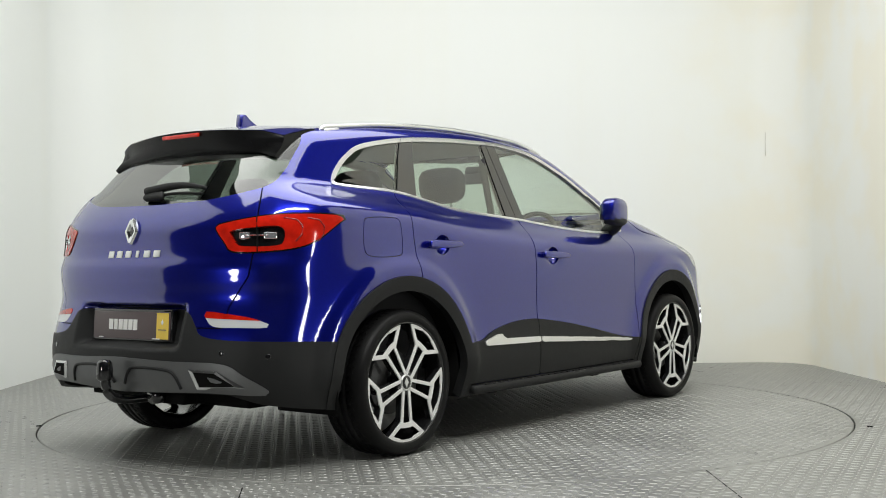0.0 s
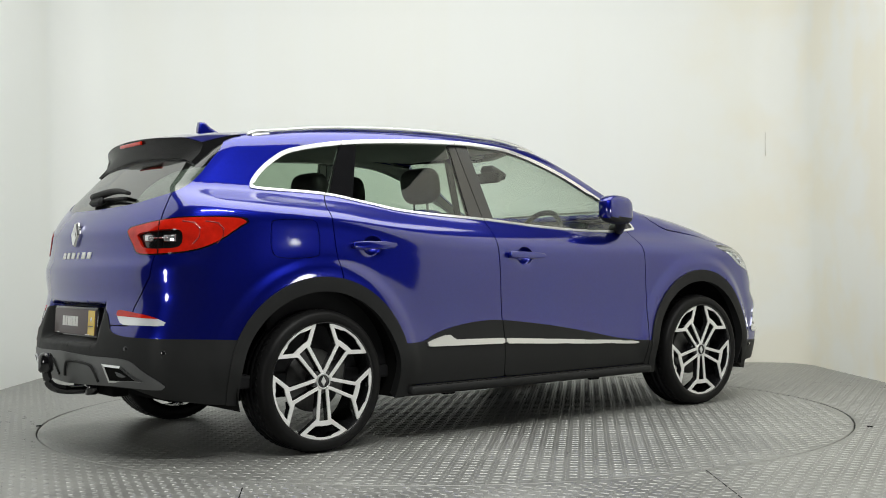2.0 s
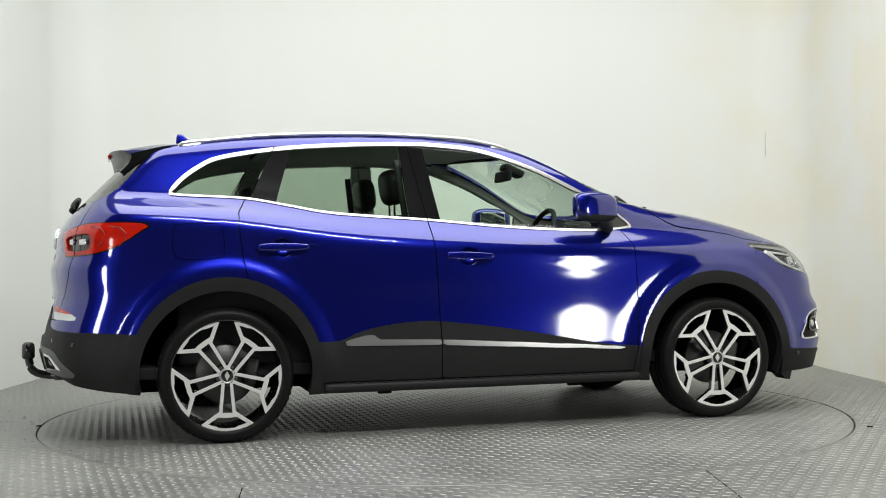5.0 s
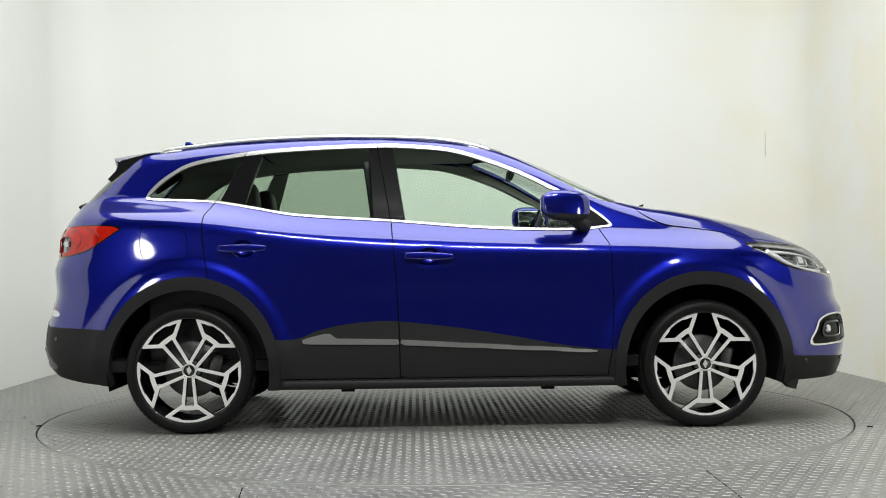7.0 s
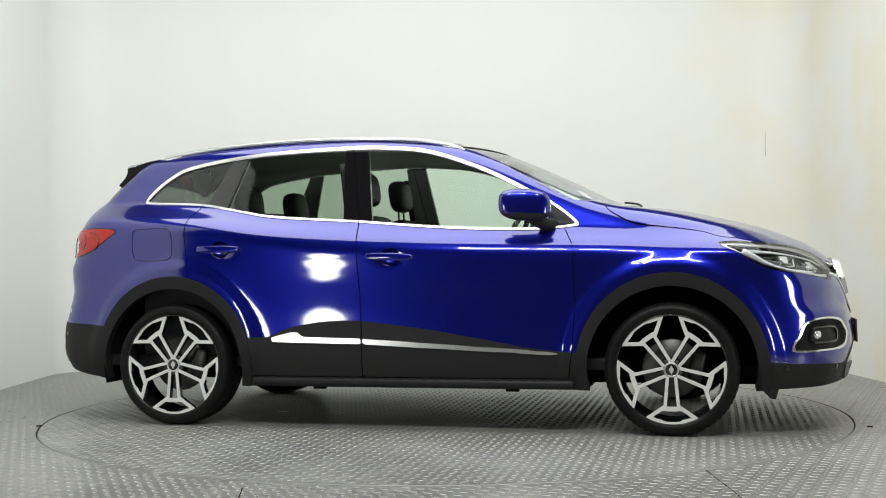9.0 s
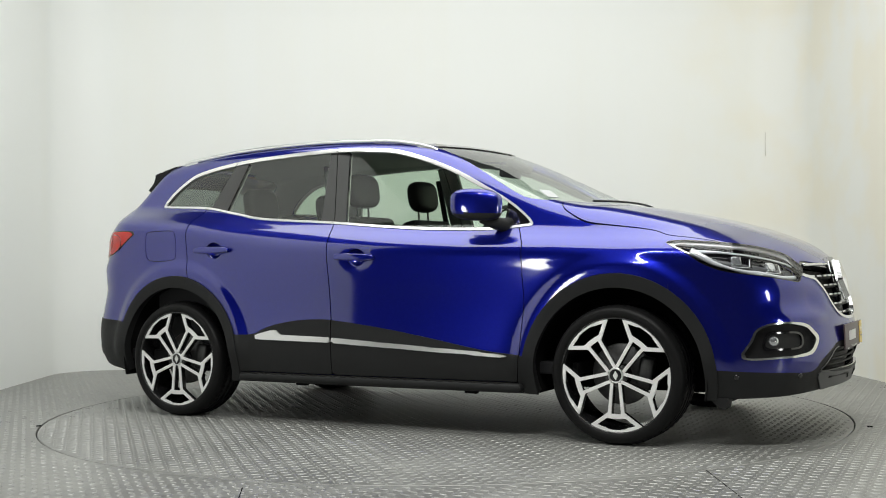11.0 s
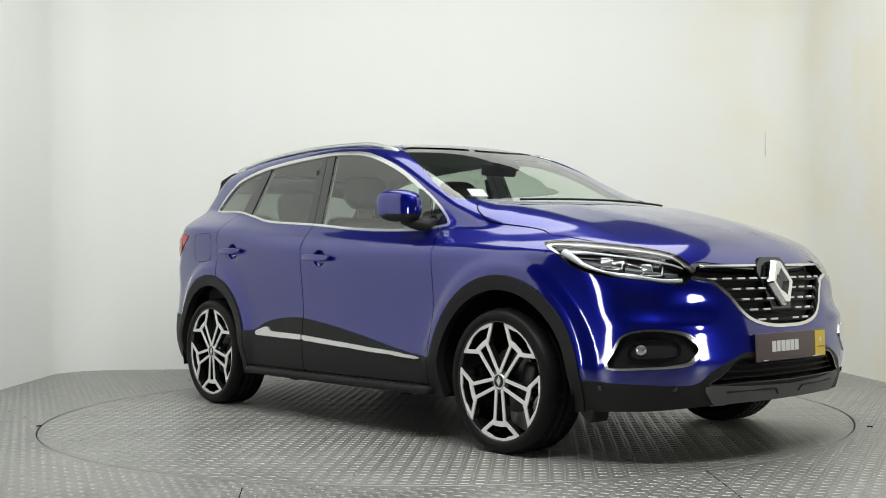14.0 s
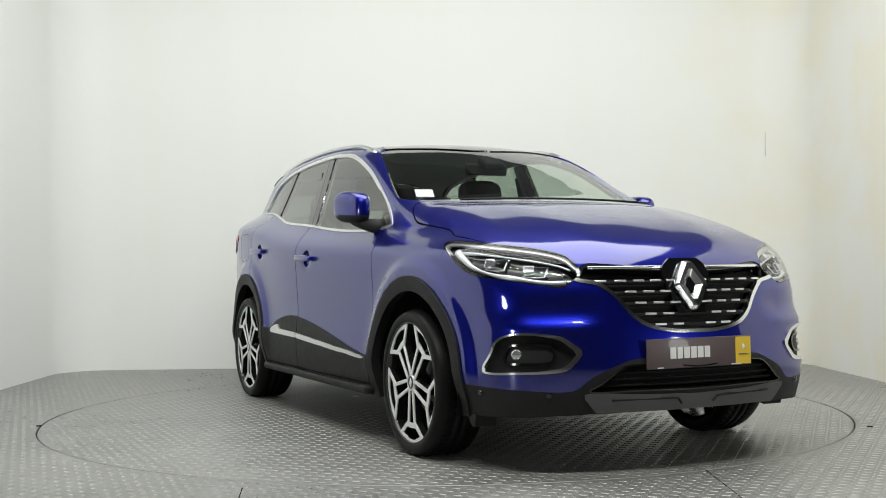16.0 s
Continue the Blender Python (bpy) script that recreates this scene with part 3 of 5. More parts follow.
S.add("skid_plate", rear_skid_area, SKID_LIGHT, car, .008, .02, "grey rear skid plate")
rear_black = outline([(-.3, .68), (0, .68), (.20, .674), (.317, .667), (.358, .614), (.377, .576), (.426, .558), (.509, .550), (.679, .543), (.848, .533), (1.1, .53), (1.3, .5), (1.3, .1), (-.3, .1)])
rear_black_area = S.take(REAR(rear_black), behind)
S.add("rear_bumper", rear_black_area, BLACK_PLASTIC, car, .004, .02, "black plastic rear bumper")

# doors and lower cladding
CLAD = [(-1.0, .476), (-.854, .476), (-.757, .483), (-.671, .519), (-.541, .549), (-.388, .565), (-.246, .563), (.05, .528), (.333, .482), (.615, .430), (.831, .408), (1.1, .40), (1.1, .274), (-1.0, .274)]
sill = S.take(lambda a: Z(a) - .272, lambda a: flank(a) & (np.abs(X(a)) < 1.05))
for q in S.where(sill, right):
    S.add("sill", q, BLACK_PLASTIC, car, .006, .03, "black plastic sill")
DOORS = {"front": [(-.288, 1.13), (-.288, 1.077), (-.263, .781), (-.249, .497), (-.246, .274), (.3, .274), (.821, .274), (.842, .411), (.858, .661), (.843, .948), (.798, 1.03), (.77, 1.10), (.3, 1.13)],
         "rear": [(-.288, 1.13), (-.288, 1.077), (-.263, .781), (-.249, .497), (-.246, .274), (-.5, .274), (-.88, .274), (-.92, .45), (-1.0, .63), (-1.12, .74), (-1.22, .783), (-1.242, .902), (-1.258, 1.033), (-1.255, 1.12), (-1.215, 1.185), (-1.15, 1.23), (-.7, 1.16)]}
STRIPS = {"front": [(-.243, .471), (.70, .414), (.775, .401), (.775, .393), (.70, .395), (-.243, .443)],
          "rear": [(-.775, .462), (-.72, .483), (-.64, .503), (-.60, .505), (-.575, .480), (-.252, .472), (-.252, .444), (-.72, .452)]}
clad = outline(CLAD)
BOWLS = {"front": (-.092, .893), "rear": (-1.045, .944)}   # finger hollows behind the handles
for key, line in DOORS.items():
    f = outline(line, smooth=False)
    panel = S.take(lambda a: SIDE_XZ(f)(a) + .003, flank)
    gap = S.take(lambda a: SIDE_XZ(f)(a) - .002, flank)
    for q in S.where(gap, right):
        S.add("door_seam", q, DARK, car, -.010, 0)
    low, high = S.split(panel, SIDE_XZ(clad))
    bx, bz = BOWLS[key]
    _, high = S.split(high, lambda a: (np.hypot((X(a) - bx) / .056, (Z(a) - bz) / .047) - 1) * .05)
    bright, low = S.split(low, SIDE_XZ(outline(STRIPS[key], smooth=False)))
    for q, w, b, pane in zip(S.where(high, right), S.where(low, right), S.where(bright, right), panes[key]):
        d = S.add("door", q, PAINT, car, 0, .02, f"blue {key} door")
        S.add("door_cladding", w, BLACK_PLASTIC, d, .006, .012, "black plastic door cladding")
        S.add("door_strip", b, BRIGHT_TRIM, d, .014, .010, "bright chrome door strip")
        S.add("window_pane", pane, GLASS if key == "front" else DARK_GLASS, d, -.006, 0, "side window glass")
flap = outline([(-1.571, .93), (-1.571, 1.03), (-1.545, 1.060), (-1.37, 1.063), (-1.338, 1.035), (-1.33, .93), (-1.36, .893), (-1.53, .891)])
one_side = lambda a: flank(a) & (a[:, 1] < 0)
got = S.take(lambda a: SIDE_XZ(flap)(a) + .0025, one_side)
S.add("fuel_flap", got, PAINT, car, 0, .012, "blue fuel filler flap")
got = S.take(lambda a: SIDE_XZ(flap)(a) - .001, one_side)
S.add("flap_seam", got, DARK, car, -.008, 0)
corner = S.take(lambda a: Z(a) - np.where(X(a) > 0, .405, .478), lambda a: flank(a) & (np.abs(X(a)) < 1.05) & (np.abs(X(a)) > .8))
for half in S.where(corner, right):
    for q in S.where(half, lambda a: X(a) > 0):
        if len(q):
            S.add("arch_filler", q, BLACK_PLASTIC, car, .006, .02, "black plastic corner behind the wheel arch")
for q in panes["quarter"]:
    S.add("quarter_window", q, DARK_GLASS, car, -.006, 0, "tinted rear quarter window")

# ---- bonnet, front bumper, tailgate, remaining shell ----
LIP = curve([(0, .868), (.10, .85), (.3, .846), (.46, .85), (.534, .89), (.627, .915), (.741, .935), (.875, .95), (1.0, .958), (1.2, .96)])
seam = outline([(2.4, -.3), (2.4, .6), (1.9, .72), (1.592, .765), (1.473, .747), (1.283, .752), (1.155, .756), (1.064, .739), (1.005, .71), (1.0, .64), (1.10, .5), (1.17, .3), (1.19, 0), (1.19, -.3)])
hood_pool = lambda a: (X(a) > .9) & (a[:, 5] > .1) & ((Z(a) > LIP(U_FRONT(a)) - .01) | (X(a) < 1.5))
got = S.take(lambda a: PLAN(seam)(a) + .003, hood_pool)
S.add("bonnet", got, PAINT, car, 0, .02, "blue sculpted bonnet")
got = S.take(lambda a: PLAN(seam)(a) - .002, hood_pool)
S.add("bonnet_seam", got, DARK, car, -.01, 0)
got = S.take(lambda a: np.abs(X(a) - 1.585 - .10 * (Z(a) - .8)) - .0022, lambda a: (X(a) > 1.4) & (X(a) < 1.8) & (Z(a) < .95))
for piece in S.islands(got):
    if len(piece) > 6:
        S.add("bumper_seam", piece, DARK, car, -.008, 0)
got = S.take(lambda a: Z(a) - .95, lambda a: X(a) > 1.585 + .10 * (Z(a) - .8))
S.add("front_bumper", got, PAINT, car, 0, .02, "blue painted front bumper")
gate = outline([(-.3, 1.6), (0, 1.6), (.62, 1.6), (.60, 1.3), (.594, 1.19), (.578, 1.09), (.558, .904), (.544, .811), (.479, .684), (.46, .6), (0, .6), (-.3, .6)], smooth=False)
g2 = lambda a: (X(a) < -1.6) & (a[:, 3] < -.1)
got = S.take(lambda a: REAR(gate)(a) + .003, g2)
S.add("tailgate", got, PAINT, car, 0, .02, "blue painted tailgate")
got = S.take(lambda a: REAR(gate)(a) - .002, g2)
for piece in S.islands(got):
    if len(piece) > 6:
        S.add("tailgate_seam", piece, DARK, car, -.01, 0)
S.add("body_shell", S.left, PAINT, car, 0, .02, "deep blue painted body shell")


# ---- lamps, grille, trims cut from the skin ----
def on_skin(fn):
    """Bisects along fn(r) for the outer skin."""
    lo, hi = fn(0), fn(1)
    for _ in range(40):
        mid = (lo + hi) / 2
        if body_field(*mid) < 0:
            lo = mid
        else:
            hi = mid
    n = field_normal(mid[None])[0]
    return Vector(mid), Vector(n / np.linalg.norm(n))


def on_front(u, z, out=0.0):
    a = -u / .7
    p, n = on_skin(lambda r: np.array([1.5 + 1.6 * r * math.cos(a), 1.6 * r * math.sin(a), z]))
    return p + n * out, n


def on_rear(u, z, out=0.0):
    a = -u / .7
    p, n = on_skin(lambda r: np.array([-1.4 - 1.6 * r * math.cos(a), 1.6 * r * math.sin(a), z]))
    return p + n * out, n


def on_side(x, z, out=0.0, s=-1):
    p, n = on_skin(lambda r: np.array([x, s * (.3 + .8 * r), z]))
    return p + n * out, n


def stand(p, n, up=(0, 0, 1)):
    """A pose at p whose -y axis looks along n."""
    y = -Vector(n).normalized()
    x = y.cross(Vector(up)).normalized()
    z = x.cross(y)
    return Matrix.Translation(p) @ Matrix((x, y, z)).transposed().to_4x4()


for q in S.where(head_area, right):
    rim, glass = S.split(q, lambda a: -FRONT(head)(a) - .003)
    lamp = S.add("headlight", glass, LENS, car, -.001, 0, "clear headlight with chrome projectors")
    S.add("headlight_rim", rim, GLOSS_BLACK, lamp, 0, .05)
    S.add("lamp_housing", q, GLOSS_BLACK, lamp, -.055, 0, "black lamp housing")
    thin, _ = S.split(glass, lambda a: -FRONT(head)(a) - .013)
    thin, _ = S.split(thin, lambda a: .815 + (U_FRONT(a) - .46) * .16 - Z(a))
    S.add("brow_strip", thin, BRIGHT_TRIM, lamp, -.010, .01, "satin silver brow strip")
    side = -1 if S.a[q[0, 0], 1] < 0 else 1
    at = lambda u, z, d: on_front(-side * u, z, d)[0]
    # light guides: a C along the lower outer edge, a fine line below the brow
    bm = bmesh.new()
    line = spline([Vector((.955, .915, 0)), Vector((.90, .868, 0)), Vector((.86, .843, 0)), Vector((.80, .821, 0)), Vector((.72, .803, 0)), Vector((.655, .795, 0)), Vector((.583, .783, 0)), Vector((.510, .782, 0))], 4, False)
    tube(bm, [at(v.x, v.y, -.026) for v in line], lambda f: .019 - .012 * min(1, f / .38) + .007 * math.exp(-((f - .62) / .09) ** 2) + .004 * max(0, f - .7) / .3, 8)
    part("light_guide", bm, WHITE_LAMP, lamp, "white C-shaped daytime light guide")
    bm = bmesh.new()
    line = spline([Vector((.955, .915, 0)), Vector((.88, .913, 0)), Vector((.80, .904, 0)), Vector((.655, .882, 0)), Vector((.55, .858, 0)), Vector((.50, .838, 0))], 4, False)
    tube(bm, [at(v.x, v.y, -.026) for v in line], lambda f: .0095 - .0055 * min(1, f * 2.2), 8)
    part("upper_light_guide", bm, WHITE_LAMP, lamp, "slim white upper light guide")
    bm = bmesh.new()
    line = [at(.88 - .36 * k / 8, .858 - .050 * k / 8, -.046) for k in range(9)]
    tube(bm, line, .016, 8)
    part("reflector_shelf", bm, SKID, lamp)
    for u, z in ((.785, .862), (.640, .836)):
        p, n = on_front(-side * u, z, -.030)
        bm = bmesh.new()
        box(bm, (.044, .03, .040), stand(p, n), .005)
        part("projector", bm, CLEAR_SILVER, lamp, "bright square projector lens")
        bm = bmesh.new()
        box(bm, (.112, .02, .066), stand(on_front(-side * (u - .022), z - .003, -.046)[0], n), .006)
        part("projector_mask", bm, GLOSS_BLACK, lamp)
        bm = bmesh.new()
        tube(bm, [at(u + .02, z - .026, -.030), at(u - .030, z - .030, -.030), at(u - .056, z - .026, -.030), at(u - .061, z + .012, -.030)], .003, 6)
        part("projector_frame", bm, SATIN, lamp)

for q in S.where(fog_area, right):
    rim, hole = S.split(q, lambda a: -FRONT(fog)(a) - .009 - .009 * np.clip((.60 - U_FRONT(a)) / .1, 0, 1))
    side = -1 if S.a[q[0, 0], 1] < 0 else 1
    lamp = S.add("fog_lamp_bezel", rim, CHROME, car, .006, .03, "chrome fog lamp surround")
    S.add("fog_lamp_panel", hole, MESH_BLACK, lamp, -.022, 0, "black honeycomb fog lamp panel")
    pocket = outline([(.705, .455), (.695, .518), (.66, .532), (.56, .530), (.533, .500), (.548, .458), (.62, .450)], smooth=True)
    got, _ = S.split(hole, FRONT(pocket))
    if len(got):
        ring, well = S.split(got, lambda a: -FRONT(pocket)(a) - .009)
        S.add("fog_lamp_duct", ring, GLOSS_BLACK, lamp, -.010, .02)
        S.add("fog_lamp_well", well, BLACK_PLASTIC, lamp, -.020, 0)
    p, n = on_front(.665 * (1 if side < 0 else -1), .492, -.014)
    bm = bmesh.new()
    lathe(bm, [(0, -.005), (.012, -.004), (.020, 0), (.024, .006), (.024, .03)], 24, stand(p, n))
    part("fog_lamp_lens", bm, CLEAR_SILVER, lamp, "round clear fog lamp")

rim, hole = S.split(grille_area, lambda a: -FRONT(grille)(a) - .014)
rim, upper = S.split(rim, lambda a: Z(a) - .79)
grille_part = S.add("grille", hole, MESH_BLACK, car, -.045, 0, "black radiator grille with chrome dashes")
S.add("grille_rim", rim, CHROME, grille_part, .005, .03, "chrome lower grille edge")
S.add("grille_frame", upper, GLOSS_BLACK, grille_part, -.004, .03)
GRILLE_HALF = curve([(.58, .13), (.60, .205), (.632, .255), (.67, .29), (.705, .318), (.74, .355), (.757, .40), (.775, .455), (.80, .462), (.84, .445)])
for row, z in enumerate((.600, .643, .688, .733, .778)):
    w = float(GRILLE_HALF(z))
    bm = bmesh.new()
    tube(bm, [on_front(u, z, -.022)[0] for u in np.linspace(-w, w, 41)], .009, 8)
    bar = part("grille_bar", bm, MESH_BLACK, grille_part)
    k = int(w / .078)
    for i in range(-k - 1, k + 2):
        u = i * .078 + (.039 if row % 2 else 0)
        if abs(u) > w - .03 or abs(u) < (.02 if z < .62 else .075):
            continue
        p, n = on_front(u, z + .003, -.008)
        bm = bmesh.new()
        box(bm, (.050, .006, .0085), stand(p, n), .002)
        part("grille_dash", bm, SATIN, bar)
for s in (-1, 1):
    bm = bmesh.new()
    tube(bm, [on_front(s * u, .832, .0)[0] for u in np.linspace(.105, .44, 20)], .007, 8)
    part("grille_top_bar", bm, CHROME, grille_part, "bright chrome upper grille bar")

rim, hole = S.split(lower_area, lambda a: -FRONT(lower)(a) - .006)
low_part = S.add("lower_grille", hole, MESH_BLACK, car, -.045, 0, "black lower air intake")
S.add("lower_grille_frame", rim, GLOSS_BLACK, low_part, .002, .04, "gloss black intake surround")
for z in (.358, .385, .412):
    w = float(np.interp(z, [.338, .446], [.415, .30]))
    bm = bmesh.new()
    tube(bm, [on_front(u, z, -.02)[0] for u in np.linspace(-w, w, 31)], .006, 6)
    part("intake_bar", bm, MESH_BLACK, low_part)

for q in S.where(tail_area, right):
    core = outline([(.485, 1.000), (.56, 1.014), (.645, 1.016), (.655, .965), (.63, .938), (.52, .938), (.495, .965)])
    edge, lens = S.split(q, lambda a: -REAR(tail)(a) - .006)
    mid, ring = S.split(lens, REAR(core))
    lamp = S.add("tail_light", ring, RED_LENS, car, .004, .02, "red wraparound tail light with dark clear centre")
    S.add("lamp_edge", edge, GLOSS_BLACK, lamp, .001, .02)
    S.add("lamp_centre", mid, GLOSS_BLACK, lamp, -.012, 0, "dark clear lamp centre")
    side = 1 if S.a[q[0, 0], 1] < 0 else -1
    for u, z, w, h in ((.53, .982, .045, .028), (.612, .980, .055, .028), (.57, .982, .10, .006)):
        p, n = on_rear(u * side, z, -.006)
        bm = bmesh.new()
        box(bm, (w, .012, h), stand(p, n), .004)
        part("lamp_bulb", bm, CLEAR_SILVER, lamp)
    for k in (0, 1):
        bm = bmesh.new()
        tube(bm, [on_rear(side * (u + .075 * k), z, .0045)[0] for u, z in ((.655, 1.052), (.695, 1.045), (.712, 1.02), (.71, .985), (.69, .955))], .003, 5)
        part("lamp_rib", bm, DEEP_RED, lamp)
    bm = bmesh.new()
    tube(bm, [on_rear(side * .572, z, .004)[0] for z in np.linspace(.912, 1.06, 8)], .0028, 5)
    part("lamp_joint", bm, DARK, lamp)
for q in S.where(reflector_area, right):
    top, low = S.split(q, lambda a: .636 - Z(a) - .06 * (U_REAR(a) - .5))
    r = S.add("reflector", top, RED_LENS, car, .002, .01, "red rear bumper reflector")
    S.add("reversing_lamp", low, WHITE_LAMP, r, .001, .01, "clear reversing lamp")

# ---- wheels ----
def build_wheel():
    """Axle along y, outer face towards -y, centre at the origin."""
    w = new("wheel")
    w.parent = car
    bm = bmesh.new()
    R = WHEEL_R
    prof = [(.267, .02), (.267, -.004), (.271, -.010), (.281, -.0145), (.298, -.0155), (.312, -.010), (.320, .004), (R - .003, .022), (R, .040), (R, .066), (R - .008, .068), (R - .008, .072), (R, .074), (R, .108), (R - .008, .110), (R - .008, .114), (R, .116),
            (R, .150), (R - .008, .152), (R - .008, .156), (R, .158), (R - .003, .19), (.320, .205), (.30, .222), (.275, .222), (.267, .21)]
    lathe(bm, prof, 96)
    tyre = part("tyre", bm, RUBBER, w, "low-profile black rubber tyre")
    bm = bmesh.new()
    for i in range(64):
        for y, a, k in ((.048, 24, 0), (.165, -24, .5)):
            t = 360 / 64 * (i + k)
            box(bm, (.015, .036, .006), pose(0, 0, 0, 0, t, 0) @ pose(0, y, WHEEL_R - .0022, 0, 0, a))
    tagged(part("tread", bm, RUBBER, tyre, smooth=False), kind="stuff")
    bm = bmesh.new()
    lathe(bm, [(.271, .0), (.2725, -.008), (.269, -.011), (.2645, -.006), (.261, .02), (.252, .10), (.250, .2)], 72)
    part("rim", bm, ALLOY_BLACK, w, "gloss black wheel rim")
    bm = bmesh.new()
    lathe(bm, [(.03, .085), (.142, .085), (.146, .09), (.146, .105), (.06, .11)], 48)
    part("brake_disc", bm, IRON, w, "bare iron brake disc")
    bm = bmesh.new()
    box(bm, (.07, .06, .15), pose(.120, .085, .01, 0, 12, 0), .015)
    part("brake_caliper", bm, IRON, w, "grey brake caliper")
    Rm = .269
    for i in range(5):
        turn = Matrix.Rotation(math.radians(72 * i), 4, "Y")
        face, core = bmesh.new(), bmesh.new()
        for s in (-1, 1):
            a = [(.042 * s, -.13), (.100 * s, -.12), (.148 * s, -.640), (.462 * s, -.860), (.425 * s, -.915), (.175 * s, -.745), (.095 * s, -.735), (.088 * s, -.66)]
            line = [(x * Rm, z * Rm) for x, z in a]
            prism(face, line, .006, turn @ pose(0, -.004, 0), .0015)
            prism(core, [(x * .97, z) for x, z in line], .030, turn @ pose(0, .003, 0))
        web = [(-.11, -.665), (-.15, -.742), (-.07, -.752), (.07, -.752), (.15, -.742), (.11, -.665)]
        prism(face, [(x * Rm, z * Rm) for x, z in web], .006, turn @ pose(0, -.0038, 0), .001)
        arc = [(.99 * math.sin(t), -.99 * math.cos(t)) for t in np.linspace(-.485, .485, 13)] + [((.925 + .02 * (abs(t) < .2)) * math.sin(t), -(.925 + .02 * (abs(t) < .2)) * math.cos(t)) for t in np.linspace(.44, -.44, 13)]
        prism(face, [(x * Rm, z * Rm) for x, z in arc], .006, turn @ pose(0, -.0042, 0), .0015)
        prism(core, [(x * Rm, z * Rm) for x, z in arc], .03, turn @ pose(0, .003, 0))
        sp = part("spoke", face, ALLOY, w, "machined silver Y-shaped spoke", smooth=False)
        part("spoke_core", core, ALLOY_BLACK, sp, smooth=False)
    bm = bmesh.new()
    lathe(bm, [(.0, -.003), (.028, -.003), (.032, .0), (.034, .006), (.05, .012), (.06, .03), (.06, .06)], 40)
    part("hub", bm, ALLOY_BLACK, w, "black wheel hub")
    bm = bmesh.new()
    prism(bm, [(0, .022), (.013, 0), (0, -.022), (-.013, 0)], .004, pose(0, -.0065, 0), .001)
    part("hub_cap", bm, BADGE_SILVER, w, "silver hub cap emblem", smooth=False)
    bm = bmesh.new()
    lathe(bm, [(.029, -.004), (.032, -.0065), (.036, -.0055), (.038, .001), (.038, .01)], 40)
    part("hub_ring", bm, SATIN, w, "satin ring round the hub cap")
    for i in range(5):
        t = math.radians(72 * i + 36)
        bm = bmesh.new()
        lathe(bm, [(0, -.002), (.009, -.002), (.010, .002), (.010, .02)], 10, pose(.046 * math.cos(t + math.pi / 2), .004, .046 * math.sin(t + math.pi / 2)))
        part("wheel_bolt", bm, IRON, w)
    return w


first_wheel = build_wheel()
first_wheel.matrix_basis = pose(WHEEL_X, -.874, WHEEL_Z)
copy_thing(first_wheel, pose(-WHEEL_X, -.870, WHEEL_Z))
copy_thing(first_wheel, pose(WHEEL_X, .874, WHEEL_Z, 0, 0, 180))
copy_thing(first_wheel, pose(-WHEEL_X, .870, WHEEL_Z, 0, 0, 180))

# underbody and wheel housings
bm = bmesh.new()
box(bm, (1.75, 1.5, .10), pose(0, 0, .27), .02)
box(bm, (1.0, .95, .10), pose(1.3, 0, .27), .02)
box(bm, (.44, 1.10, .06), pose(1.88, 0, .287), .015)
box(bm, (1.1, .95, .10), pose(-1.35, 0, .29), .02)
part("underbody", bm, DARK, car, "black underbody tray", smooth=False)
for x in (-WHEEL_X, WHEEL_X):
    for s in (-1, 1):
        bm = bmesh.new()
        n = 24
        ring = [(x + .425 * math.cos(a), .325 + .425 * math.sin(a)) for a in np.linspace(-.25, math.pi + .25, n)]
        o = [bm.verts.new((px, s * .85, pz)) for px, pz in ring]
        q = [bm.verts.new((px, s * .48, pz)) for px, pz in ring]
        for i in range(n - 1):
            bm.faces.new((o[i], o[i + 1], q[i + 1], q[i]))
        bm.faces.new(q)
        part("wheel_housing", bm, DARK, car, "black wheel housing liner")

# ---- roof, mirrors, handles, badges, plates ----
def roof_z(x, y):
    return float(TOP(x + .22 * y * y) - CROWN(x) * y * y)


for s in (-1, 1):
    bm = bmesh.new()
    path = spline([(.255, s * .592, 1.454), (.20, s * .592, 1.479), (.08, s * .590, 1.508), (-.1, s * .586, 1.531), (-.57, s * .578, 1.546), (-1.05, s * .568, 1.530), (-1.36, s * .558, 1.499), (-1.49, s * .552, 1.484), (-1.53, s * .550, 1.466)], 6, False)
    tube(bm, path, lambda t: .012 * min(1, .35 + 8 * t, .35 + 8 * (1 - t)), 10)
    rail = part("roof_rail", bm, SATIN, car, "silver roof rail")
    for x in (.17, -1.46):
        bm = bmesh.new()
        box(bm, (.10, .024, .04), pose(x, s * (.590 if x > 0 else .555), 1.468 if x > 0 else 1.462, 0, 12 if x > 0 else -10, 0), .008)
        part("rail_foot", bm, SATIN, rail)

bm = bmesh.new()
prism(bm, [(-1.515, 1.515), (-1.512, 1.560), (-1.506, 1.588), (-1.478, 1.589), (-1.450, 1.566), (-1.40, 1.540), (-1.34, 1.524), (-1.32, 1.512)], .034, pose(0, -.017, 0), .010)
part("antenna_fin", bm, PAINT, car, "blue shark fin antenna")

